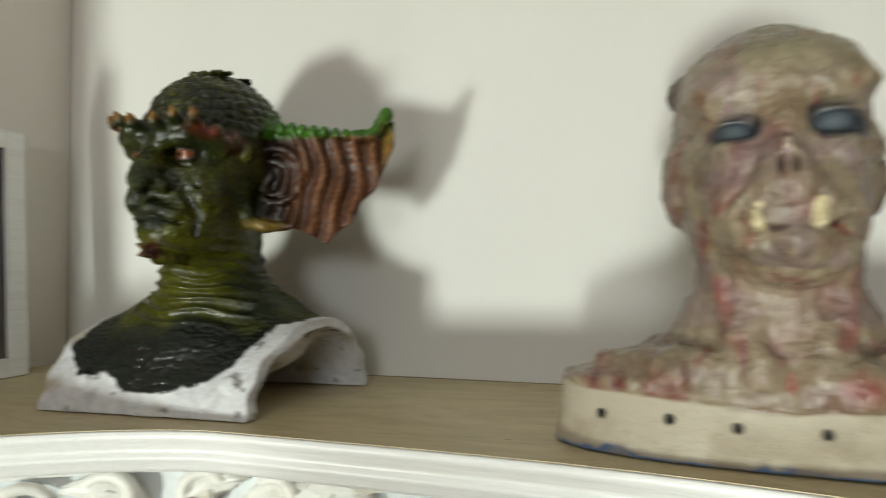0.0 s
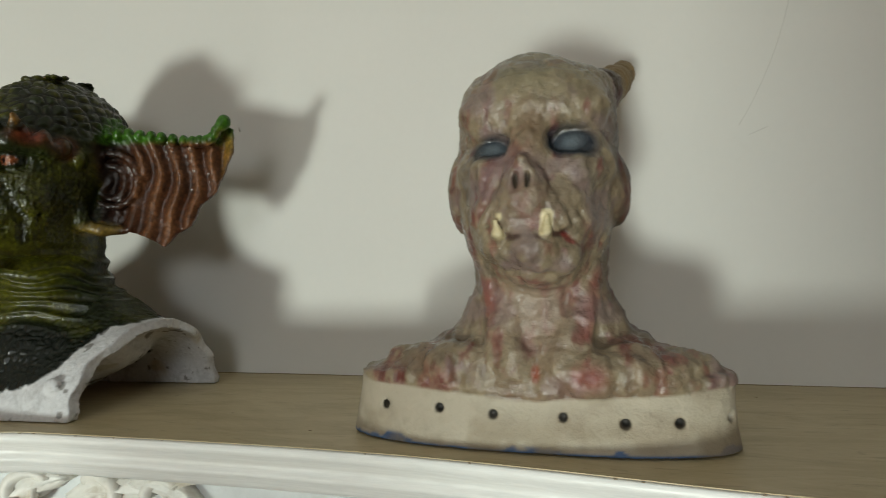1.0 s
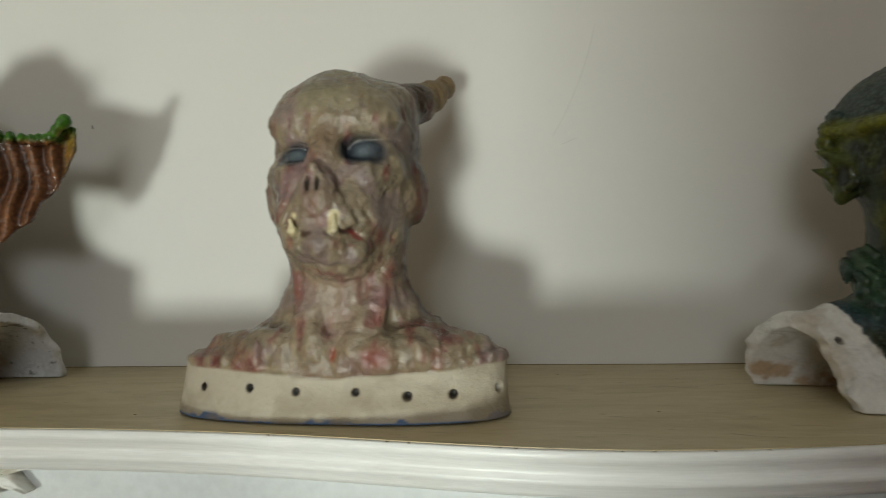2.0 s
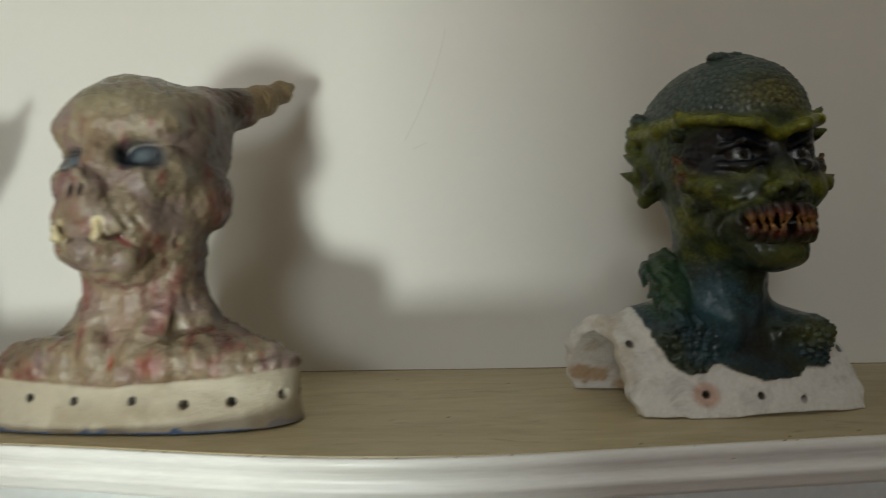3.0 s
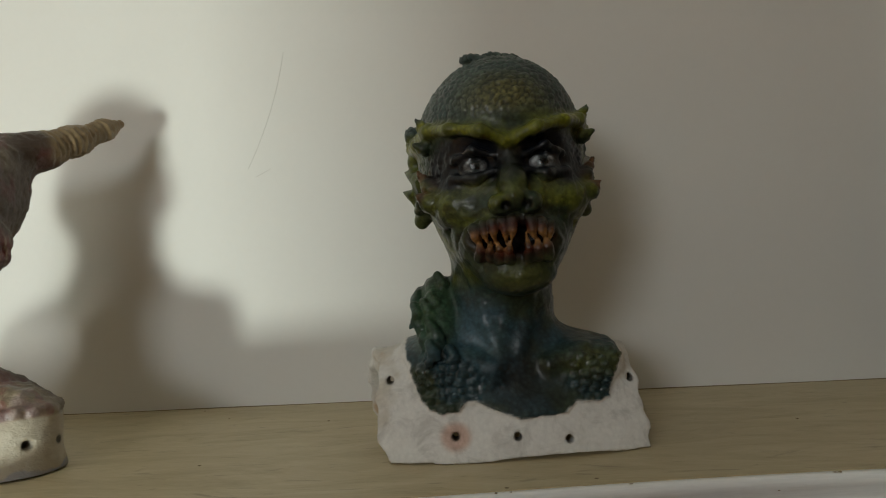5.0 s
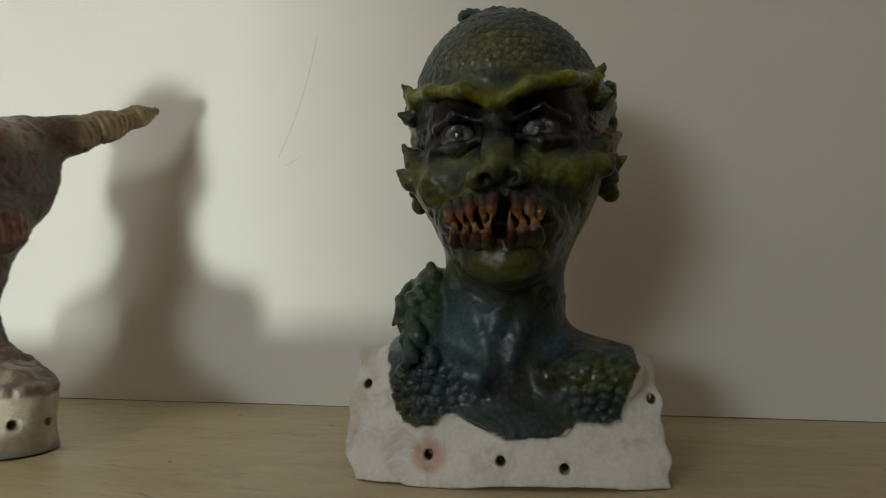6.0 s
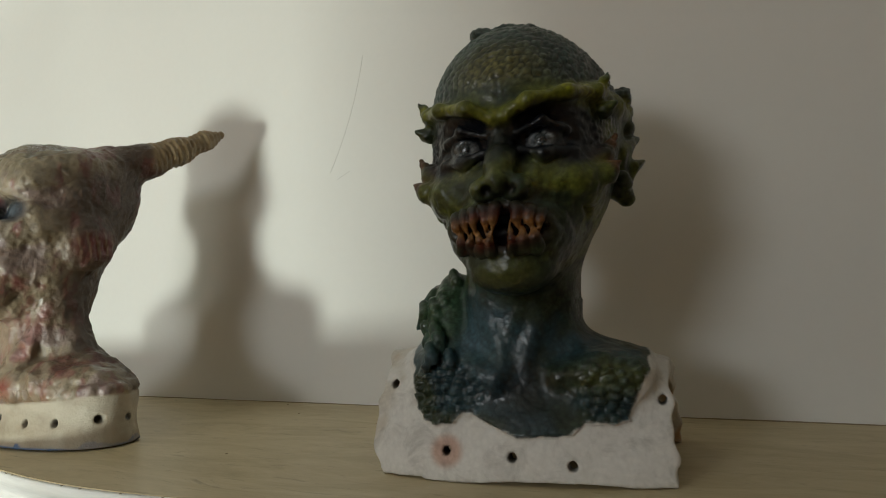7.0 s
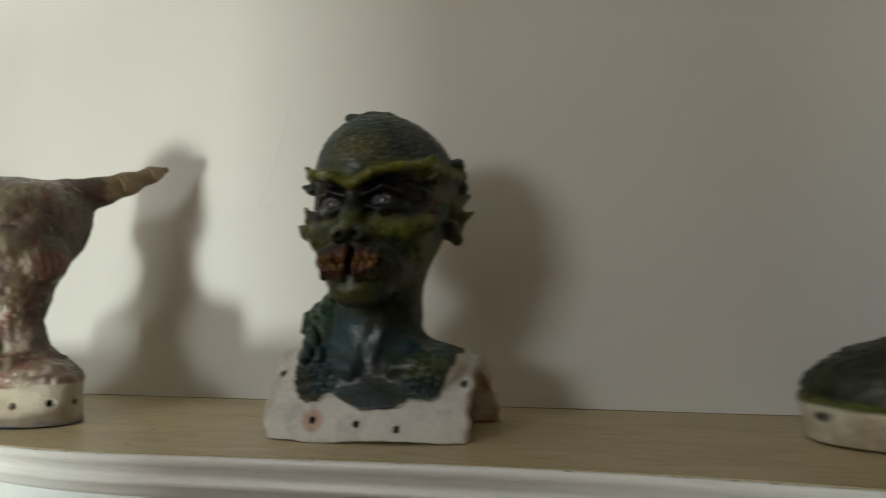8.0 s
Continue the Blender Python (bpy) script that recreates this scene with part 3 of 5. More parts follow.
        col = blend(col, (0.10, 0.085, 0.014), skull * smoothstep(0.35, 0.75, d2 - d1) * smoothstep(-0.2, 0.5, f) * 0.8)
        col = blend(col, (0.26, 0.040, 0.018), both(p, (0.062, -0.082, 0.391), (0.030, 0.032, 0.016), 0.8) * 0.75)
        col = blend(col, (0.24, 0.045, 0.02), both(p, (0.082, -0.04, 0.380), (0.014, 0.03, 0.02), 0.8) * 0.7)
        for x, y, z0 in ((0.016, -0.110, 0.392), (0.038, -0.104, 0.398), (0.057, -0.091, 0.397)):
            for s in (1, -1):
                col = blend(col, (0.30, 0.15, 0.03), spot(p, (s * x * 1.17, y - 0.020, z0 + 0.014), 0.012, 0.6))
        # Eye pits are painted dark, as shade would lie in them.
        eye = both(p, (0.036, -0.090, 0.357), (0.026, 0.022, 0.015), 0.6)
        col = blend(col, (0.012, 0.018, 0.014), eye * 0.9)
        ball = both(p, (0.036, -0.088, 0.357), (0.0145, 0.010, 0.0085), 0.25)
        col = blend(col, (0.34, 0.10, 0.035), ball)
        col = blend(col, (0.02, 0.01, 0.01), both(p, (0.034, -0.092, 0.357), (0.004, 0.008, 0.005), 0.3))
        for s in (1, -1):
            # Shade of the cut cheek folds, painted along the same path.
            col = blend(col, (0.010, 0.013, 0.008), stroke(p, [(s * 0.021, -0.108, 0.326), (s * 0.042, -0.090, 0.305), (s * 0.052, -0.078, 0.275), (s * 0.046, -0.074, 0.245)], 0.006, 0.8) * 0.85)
            col = blend(col, (0.085, 0.085, 0.03), stroke(p, [(s * 0.030, -0.098, 0.338), (s * 0.058, -0.078, 0.338)], 0.008, 0.9) * 0.5)
        lip = spot(p, (0, -0.105, 0.267), (0.036, 0.03, 0.017), 0.7)
        col = blend(col, (0.020, 0.026, 0.020), lip * 0.7)
        col = blend(col, (0.16, 0.025, 0.02), spot(p, (0.003, -0.118, 0.223), 0.02, 0.7) * 0.9)
        col = blend(col, (0.3, 0.2, 0.06), spot(p, (0.006, -0.138, 0.231), 0.009, 0.6))
        for s in (1, -1):
            ca, sa = (0.977, 0.213) if s > 0 else (0.75, 0.66)
            U = (p[:, 0] * s - 0.082) * ca + (p[:, 1] - 0.015) * sa
            web = smoothstep(0.008, 0.02, U) * (z < 0.45) * (z > 0.2) * (np.abs(p[:, 0]) > 0.085) * (s * p[:, 0] > 0)
            rib = 0.5 - 0.5 * np.sin(230 * np.sqrt(U * U + 0.45 * (z - 0.345) ** 2) + 0.9 * np.sin(z * 60 + U * 25))
            col = blend(col, (0.095, 0.034, 0.015), web)
            col = blend(col, (0.30, 0.125, 0.05), web * rib ** 2 * smoothstep(0.04, 0.10, U) * (0.75 + 0.5 * f))
            # Ear cavity: its shade is painted in towards the root.
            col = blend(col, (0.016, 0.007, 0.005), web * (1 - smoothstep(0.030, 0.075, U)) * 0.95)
            rim = web * (smoothstep(0.392, 0.402, z) + smoothstep(0.196, 0.206, U) * smoothstep(0.37, 0.40, z))
            col = blend(col, (0.06, 0.19, 0.012), np.clip(rim, 0, 1))
            col = blend(col, (0.33, 0.17, 0.03), web * smoothstep(0.188, 0.2, U) * (1 - smoothstep(0.40, 0.425, z)) * 0.8)
            col = blend(col, (0.30, 0.20, 0.04), spot(p, (s * 0.095, 0.01, 0.264), (0.04, 0.03, 0.014), 0.5) * 0.8)
        col = blend(col, (0.010, 0.010, 0.011), smoothstep(0.5055, 0.5085, z))
        plaster = blend(np.tile(np.array((0.66, 0.66, 0.68)), (len(p), 1)), (0.46, 0.40, 0.31), smoothstep(0.25, 0.6, fractal(p, 18, 33)) * 0.8)
        plaster = blend(plaster, (0.10, 0.085, 0.07), smoothstep(0.42, 0.5, fractal(p, 55, 37)) * 0.7)
        gloss = 0.72 * on + 0.12 * (1 - on) + 0.2 * ball
        return plaster * (1 - on[:, None]) + col * on[:, None], gloss

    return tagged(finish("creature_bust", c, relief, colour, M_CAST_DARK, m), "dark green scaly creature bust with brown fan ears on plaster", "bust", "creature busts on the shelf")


def tusked_pale_bust(m):
    c = Clay((-0.26, -0.19, 0.0), (0.26, 0.25, 0.51), 0.0022)

    def plinth(x, y, z):
        r = (np.abs((x + 0.013) / (0.220 - 0.012 * z / 0.07)) ** 2.5 + np.abs((y + 0.024) / (0.074 - 0.014 * z / 0.07)) ** 2.3) ** (1 / 2.4)
        return np.maximum((r - 1) * 0.09, np.maximum(z - 0.071 + 0.004 * np.sin(x * 17 + 1), 0.002 - z))

    c.put(plinth, (-0.24, -0.11, 0), (0.23, 0.12, 0.08), 0.012)
    c.ball((-0.014, -0.020, 0.066), (0.203, 0.066, 0.028), 0.012)
    c.ball((-0.006, -0.006, 0.082), (0.130, 0.068, 0.036), 0.03)
    c.pair("ball", (0.104, -0.016, 0.078), (0.082, 0.050, 0.026), k=0.03, turn=(0, 14, 0))
    for z, w, d, y in ((0.095, 0.082, 0.056, -0.010), (0.125, 0.071, 0.048, -0.014), (0.155, 0.062, 0.042, -0.020), (0.185, 0.064, 0.043, -0.018), (0.215, 0.070, 0.052, -0.010)):
        c.ball((-0.006, y, z), (w, d, 0.036), 0.03)
    for s, x in ((1, 0.056), (-1, 0.052)):
        c.rod([(s * x, -0.030, 0.20), (s * x * 0.72, -0.058, 0.13), (s * x * 0.5, -0.074, 0.088)], [0.013, 0.014, 0.016], 0.014)
        c.rod([(s * 0.050, -0.016, 0.19), (s * 0.062, -0.014, 0.135), (s * 0.100, -0.012, 0.092)], [0.012, 0.016, 0.014], 0.03)
        c.rod([(s * 0.03, -0.072, 0.092), (s * 0.10, -0.066, 0.088), (s * 0.17, -0.03, 0.086)], [0.013, 0.013, 0.012], 0.02)
    c.ball((0.055, -0.082, 0.078), (0.030, 0.012, 0.020), 0.012)
    # skull, cheeks, jaw
    c.ball((-0.004, 0.010, 0.352), (0.092, 0.104, 0.082), 0.03)
    c.ball((-0.006, -0.014, 0.288), (0.093, 0.082, 0.078), 0.03)
    c.ball((-0.004, -0.038, 0.240), (0.074, 0.066, 0.052), 0.03)
    c.ball((0.005, -0.078, 0.205), (0.038, 0.034, 0.028), 0.024)
    c.pair("ball", (0.086, 0.002, 0.280), (0.014, 0.032, 0.034), k=0.02)
    c.ball((-0.094, -0.006, 0.284), (0.014, 0.032, 0.040), 0.016)
    c.ball((-0.008, 0.0, 0.421), (0.036, 0.050, 0.016), 0.03)
    c.ball((-0.054, -0.002, 0.395), (0.026, 0.036, 0.022), 0.025)
    c.ball((0.056, 0.004, 0.400), (0.028, 0.04, 0.026), 0.02)
    c.ball((0.0, 0.054, 0.390), (0.074, 0.058, 0.048), 0.025)
    # brow, eye pits, cheek bones
    c.pair("ball", (0.044, -0.074, 0.364), (0.034, 0.016, 0.016), k=0.03)
    c.ball((-0.004, -0.040, 0.385), (0.072, 0.052, 0.036), 0.03)
    c.ball((0.042, -0.102, 0.327), (0.036, 0.027, 0.022), 0.008, cut=True)
    c.ball((-0.043, -0.102, 0.324), (0.030, 0.026, 0.018), 0.008, cut=True)
    c.ball((0.042, -0.068, 0.325), (0.032, 0.017, 0.020), 0.003)
    c.ball((-0.043, -0.069, 0.322), (0.026, 0.017, 0.016), 0.003)
    c.pair("rod", [(0.018, -0.092, 0.300), (0.045, -0.090, 0.294), (0.072, -0.066, 0.302)], [0.010, 0.011, 0.010], k=0.024)
    # snout and muzzle
    TUSKS = ((-0.029, -0.002), (0.014, 0.003))
    c.rod([(0, -0.084, 0.356), (-0.003, -0.096, 0.325), (-0.006, -0.106, 0.300)], [0.010, 0.011, 0.014], 0.020)
    c.ball((-0.006, -0.119, 0.284), (0.0185, 0.014, 0.024), 0.004, turn=(-14, 0, 0))
    c.rod([(-0.017, -0.128, 0.270), (-0.012, -0.130, 0.292), (-0.006, -0.130, 0.301), (0.000, -0.130, 0.292), (0.006, -0.128, 0.270)], [0.0040, 0.0042, 0.0045, 0.0042, 0.0040], 0.004)
    for x in (-0.012, 0.000):
        c.ball((x, -0.134, 0.280), (0.0046, 0.011, 0.012), 0.002, cut=True)
    c.ball((-0.002, -0.092, 0.248), (0.058, 0.042, 0.034), 0.03)
    c.rod([(-0.040, -0.112, 0.234), (-0.018, -0.134, 0.226), (0.012, -0.135, 0.225), (0.034, -0.117, 0.230), (0.046, -0.104, 0.214)], [0.002, 0.0045, 0.0045, 0.003, 0.002], 0.005, cut=True)
    c.rod([(-0.040, -0.105, 0.215), (0, -0.124, 0.214), (0.036, -0.108, 0.204)], [0.010, 0.010, 0.010], 0.02)
    for x, lean in TUSKS:
        c.rod([(x, -0.116, 0.220), (x + lean, -0.132, 0.230), (x + lean * 1.6, -0.134, 0.246)], [0.0062, 0.0052, 0.0014], 0.002)
    for s in (1, -1):
        for k in range(3):
            c.rod([(s * (0.022 + 0.011 * k), -0.140 + 0.011 * k, 0.262), (s * (0.030 + 0.013 * k), -0.128 + 0.012 * k, 0.240)], [0.003, 0.0035], 0.005, cut=True)
        # torn ear stub with slits
        for k in range(4):
            c.rod([(s * 0.101, -0.012 + 0.012 * k, 0.288 - 0.004 * k), (s * 0.103, -0.010 + 0.013 * k, 0.258 - 0.004 * k)], [0.0040, 0.0052], 0.003, cut=True)
    # ringed horn at the back of the skull, and the stump of its fellow
    horn = [(0.043, 0.058, 0.410), (0.070, 0.102, 0.428), (0.087, 0.146, 0.450), (0.101, 0.192, 0.476), (0.106, 0.222, 0.493)]
    c.rod(horn, [0.036, 0.024, 0.018, 0.011, 0.004], 0.016)
    c.rod([(-0.050, 0.055, 0.400), (-0.074, 0.080, 0.408), (-0.088, 0.100, 0.414)], [0.036, 0.022, 0.012], 0.02)
    # bolt holes round the plinth
    BOLTS = ((-0.176, -0.062, 0.040), (-0.109, -0.088, 0.042), (-0.048, -0.096, 0.039), (0.026, -0.096, 0.039), (0.088, -0.086, 0.034), (0.141, -0.076, 0.035), (0.194, -0.046, 0.038), (0.210, -0.012, 0.036))
    for x, y, z in BOLTS:
        c.ball((x, y, z), (0.0055, 0.014, 0.0055) if abs(x) < 0.19 else (0.012, 0.0055, 0.0055), 0.0015, cut=True)

    def line(p):
        return 0.055 + 0.012 * np.abs(p[:, 0]) / 0.2 + 0.004 * smooth_noise(p, 22, 4)

    def painted(p):
        return smoothstep(-0.002, 0.002, p[:, 2] - line(p))

    def relief(p, n):
        on, z = painted(p), p[:, 2]
        ridged = 1 - np.abs(fractal(p * (1, 1, 0.6), 66, 3, 3))
        face = spot(p, (-0.004, -0.115, 0.255), (0.085, 0.09, 0.05), 0.6)
        h = -face * 0.0013 * np.clip(np.sin(p[:, 0] * 330 + np.sign(p[:, 0]) * (p[:, 2] - 0.25) * 210 + 2.2 * smooth_noise(p, 40, 71)), -0.2, 1) * (np.abs(p[:, 0] + 0.006) > 0.022)
        h += on * (0.0034 * (ridged - 0.75) + 0.0017 * fractal(p, 130, 8, 3) + 0.0012 * smooth_noise(p, 34, 6))
        neck = on * (1 - smoothstep(0.20, 0.24, z))
        h += neck * 0.0030 * smooth_noise(p * (1, 1, 0.28), 85, 14)
        back = spot(p, (0.095, 0.17, 0.46), (0.07, 0.12, 0.08), 0.4) * smoothstep(0.085, 0.11, p[:, 1])
        h += back * 0.0012 * np.sin((p[:, 1] + 0.4 * p[:, 2]) * 620)
        h += on * smoothstep(0.0, 0.006, z - line(p)) * 0.002
        h += (1 - on) * 0.0008 * fractal(p, 40, 12)
        calm = np.maximum(spot(p, (-0.007, -0.134, 0.234), (0.034, 0.02, 0.016), 0.3), spot(p, (-0.006, -0.124, 0.284), (0.02, 0.02, 0.024), 0.3))
        calm = np.maximum(calm, np.maximum(spot(p, (0.042, -0.085, 0.325), (0.03, 0.02, 0.019), 0.3), spot(p, (-0.043, -0.085, 0.322), (0.025, 0.02, 0.015), 0.3)))
        return h * (1 - 0.9 * calm)

    def colour(p, n):
        on, z = painted(p), p[:, 2]
        f, g = fractal(p, 22, 41), fractal(p * (1.3, 1.3, 0.45), 46, 47)
        col = np.tile(np.array((0.285, 0.225, 0.145)), (len(p), 1))
        col = blend(col, (0.155, 0.125, 0.095), smoothstep(-0.05, 0.5, f) * 0.75)
        col = blend(col, (0.14, 0.10, 0.05), smoothstep(0.1, 0.5, -f) * smoothstep(0.30, 0.44, z) * 0.5)
        col = blend(col, (0.24, 0.095, 0.075), smoothstep(0.05, 0.38, g) * 0.8)
        col = blend(col, (0.15, 0.03, 0.028), smoothstep(0.40, 0.62, g) * 0.8)
        vein = 1 - np.abs(fractal(p * (1.2, 1.2, 0.5), 30, 49, 3)) * 9
        col = blend(col, (0.15, 0.034, 0.030), np.clip(vein, 0, 1) * smoothstep(-0.15, 0.25, g) * 0.85)
        # The relief's shading is repeated in colour: creases darker, ridges paler.
        crease = np.clip(np.abs(fractal(p * (1, 1, 0.6), 66, 3, 3)) * 2.2 - 0.35, 0, 1)
        col = blend(col, (0.10, 0.065, 0.042), crease * 0.5)
        col = blend(col, (0.36, 0.29, 0.20), smoothstep(0.90, 1.0, 1 - np.abs(fractal(p * (1, 1, 0.6), 66, 3, 3))) * 0.35)
        # Brown paint at side and back, darkened further for the shade there.
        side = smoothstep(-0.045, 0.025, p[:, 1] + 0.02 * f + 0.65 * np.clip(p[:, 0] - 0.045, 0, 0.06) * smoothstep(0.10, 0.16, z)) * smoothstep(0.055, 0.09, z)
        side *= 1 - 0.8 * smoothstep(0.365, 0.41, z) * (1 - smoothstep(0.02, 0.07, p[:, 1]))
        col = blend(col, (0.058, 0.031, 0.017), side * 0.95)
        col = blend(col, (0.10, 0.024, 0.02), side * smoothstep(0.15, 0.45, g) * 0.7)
        col = blend(col, (0.23, 0.16, 0.165), smoothstep(0.1, 0.45, fractal(p, 26, 52)) * (1 - side) * 0.6)
        col = blend(col, (0.34, 0.24, 0.19), spot(p, (0, -0.06, 0.15), (0.06, 0.06, 0.07), 0.9) * 0.5)
        col = blend(col, (0.20, 0.185, 0.10), spot(p, (0, -0.06, 0.41), (0.09, 0.10, 0.05), 0.9) * 0.5)
        low = 1 - smoothstep(0.09, 0.14, z)
        col = blend(col, (0.25, 0.16, 0.10), low * smoothstep(-0.1, 0.5, f) * 0.6)
        col = blend(col, (0.17, 0.115, 0.085), spot(p, (0, -0.12, 0.262), (0.06, 0.07, 0.035), 0.8) * 0.5)
        col = blend(col, (0.19, 0.12, 0.07), spot(p, (0, -0.10, 0.335), (0.022, 0.05, 0.04), 0.8) * 0.75)
        eye = np.maximum(spot(p, (0.042, -0.092, 0.325), (0.037, 0.028, 0.023), 0.4), spot(p, (-0.043, -0.092, 0.322), (0.031, 0.026, 0.018), 0.4))
        col = blend(col, (0.012, 0.019, 0.030), eye)
        col = blend(col, (0.13, 0.165, 0.19), np.maximum(spot(p, (0.040, -0.088, 0.326), (0.016, 0.02, 0.013), 0.9), spot(p, (-0.042, -0.088, 0.322), (0.017, 0.02, 0.012), 0.9)) * 0.6)
        # Nostrils: the dark of the holes is put into the colour.
        col = blend(col, (0.055, 0.045, 0.03), np.maximum(spot(p, (-0.012, -0.124, 0.280), (0.0055, 0.016, 0.013), 0.4), spot(p, (0.000, -0.124, 0.280), (0.0055, 0.016, 0.013), 0.4)) * 0.9)
        mouth = stroke(p, [(-0.038, -0.112, 0.233), (-0.018, -0.132, 0.226), (0.012, -0.133, 0.225), (0.034, -0.116, 0.230)], 0.0042)
        col = blend(col, (0.05, 0.018, 0.015), mouth * 0.9)
        col = blend(col, (0.22, 0.03, 0.03), stroke(p, [(0.034, -0.118, 0.228), (0.043, -0.108, 0.216), (0.046, -0.104, 0.202)], 0.0045) * 0.8)
        for s in (1, -1):
            gash = spot(p, (s * 0.100, 0.004, 0.275), (0.03, 0.042, 0.026), 0.7)
            col = blend(col, (0.15, 0.020, 0.016), gash * 0.85)
            col = blend(col, (0.34, 0.25, 0.16), gash * smoothstep(0.55, 0.95, np.sin(p[:, 1] * 480 + p[:, 2] * 90)) * 0.7)
            col = blend(col, (0.26, 0.08, 0.07), stroke(p, [(s * 0.06, -0.045, 0.19), (s * 0.05, -0.07, 0.12)], 0.010, 0.9) * 0.7)
        col = blend(col, (0.24, 0.035, 0.03), spot(p, (0.055, -0.09, 0.082), (0.022, 0.03, 0.018), 0.8) * 0.8)
        col = blend(col, (0.24, 0.05, 0.02), spot(p, (-0.002, -0.09, 0.083), (0.006, 0.02, 0.012), 0.6) * 0.9)
        tusk = np.zeros(len(p))
        for x, lean in TUSKS:
            tusk = np.maximum(tusk, stroke(p, [(x + lean * 0.7, -0.128, 0.227), (x + lean, -0.133, 0.232), (x + lean * 1.6, -0.135, 0.247)], 0.0070, 0.2))
        tusk = tusk * smoothstep(0.222, 0.227, z)
        col = blend(col, (0.66, 0.56, 0.33), tusk)
        horn = smoothstep(0.088, 0.105, p[:, 1]) * smoothstep(0.40, 0.42, z)
        col = blend(col, (0.26, 0.18, 0.085), horn * 0.9)
        plaster = blend(np.tile(np.array((0.46, 0.405, 0.315)), (len(p), 1)), (0.35, 0.29, 0.21), smoothstep(-0.1, 0.5, fractal(p, 22, 53)) * 0.8)
        plaster = blend(plaster, (0.04, 0.13, 0.33), (1 - smoothstep(0.003, 0.006, z - 0.007 * smoothstep(0.1, 0.5, fractal(p, 30, 57)))) * 0.9)
        plaster = blend(plaster, (0.30, 0.245, 0.165), smoothstep(-0.1, 0.35, fractal(p, 26, 59)) * (1 - smoothstep(0.020, 0.050, z)) * 0.7)
        # The shade inside each bolt hole is painted in as well.
        for x, y, zz in BOLTS:
            plaster = blend(plaster, (0.04, 0.035, 0.03), spot(p, (x, y, zz), (0.0058, 0.03, 0.0058) if abs(x) < 0.19 else (0.03, 0.0058, 0.0058), 0.3))
        gloss = on * (0.72 + 0.28 * smoothstep(-0.1, 0.4, f)) * (1 - 0.45 * side) + 0.15 * (1 - on) + 0.5 * eye
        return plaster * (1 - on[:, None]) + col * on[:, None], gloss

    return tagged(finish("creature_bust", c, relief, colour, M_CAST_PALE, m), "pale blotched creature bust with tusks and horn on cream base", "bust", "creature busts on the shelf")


def toothed_green_bust(m):
    c = Clay((-0.215, -0.15, 0.0), (0.20, 0.20, 0.47), 0.0021)

    def saddle(x, y, z):
        t = np.clip(z / (0.104 - 0.10 * np.clip(x, 0, 0.14)), 0, 1.4)
        r = (np.abs((y - 0.035 - x * x) / 0.082) ** 1.6 + t ** 1.6) ** (1 / 1.6)
        left = 0.148 + 0.014 * np.clip(z / 0.03, 0, 1) + 0.28 * np.clip(y - 0.03, 0, 0.1)
        right = 0.126 + 0.10 * np.clip(y - 0.03, 0, 0.1)
        ends = np.maximum(-x - left, x - right) - 0.0016 * np.sin(z * 120 + 40 * y) - 0.0012 * np.sin(z * 290 + 1.3)
        return np.maximum(np.maximum(np.abs(r - 1) * 0.072 - 0.0075, ends * 0.9), 0.002 - z + 0.0022 * np.sin(x * 26 + 1) * (x > -0.1) + 0 * y)

    c.put(saddle, (-0.20, -0.06, 0), (0.19, 0.13, 0.14), 0.005)
    hem = [(-0.30, 0.6), (-0.30, 0.20), (-0.128, 0.135), (-0.129, 0.108), (-0.119, 0.082), (-0.112, 0.062), (-0.094, 0.050), (-0.072, 0.051), (-0.060, 0.062), (-0.042, 0.055), (-0.022, 0.046), (-0.008, 0.040), (0.018, 0.043), (0.040, 0.043), (0.052, 0.053), (0.076, 0.051), (0.088, 0.055), (0.098, 0.075), (0.109, 0.098), (0.111, 0.13), (0.30, 0.20), (0.30, 0.6)]

    def flesh(x, y, z):
        t = np.clip(z / (0.104 - 0.10 * np.clip(x, 0, 0.14)), 0, 1.4)
        r = (np.abs((y - 0.035 - x * x) / 0.082) ** 1.6 + t ** 1.6) ** (1 / 1.6)
        X, Z = np.broadcast_arrays(x + 0 * z, z + 0 * x)
        d = -polygon_depth(X[:, 0, :].ravel(), Z[:, 0, :].ravel(), hem).reshape(X.shape[0], 1, X.shape[2])
        return np.maximum(np.abs(r - 1) * 0.072 - 0.0115, d + 0 * y)

    c.put(flesh, (-0.145, -0.07, 0.01), (0.13, 0.13, 0.15), 0.003)
    c.pair("ball", (0.066, -0.006, 0.083), (0.048, 0.026, 0.022), k=0.014, turn=(0, -8, 0))
    c.rod([(-0.014, 0.042, 0.10), (-0.014, 0.040, 0.15), (-0.006, 0.034, 0.22)], [0.064, 0.054, 0.062], 0.026)
    c.ball((-0.078, 0.042, 0.112), (0.050, 0.045, 0.018), 0.03, turn=(0, -14, 0))
    c.ball((0.066, 0.035, 0.102), (0.044, 0.045, 0.016), 0.025, turn=(0, 20, 0))
    c.ball((0, 0.028, 0.292), (0.089, 0.068, 0.080), 0.02)
    for s in (1, -1):
        c.rod([(-0.012 + s * 0.030, -0.013, 0.185), (-0.012 + s * 0.022, -0.010, 0.140), (-0.012 + s * 0.010, -0.021, 0.104)], [0.0025, 0.0030, 0.0025], 0.012)
    c.rod([(0, -0.046, 0.142), (0, -0.052, 0.105), (0, -0.056, 0.085)], [0.010, 0.014, 0.012], 0.02, cut=True)
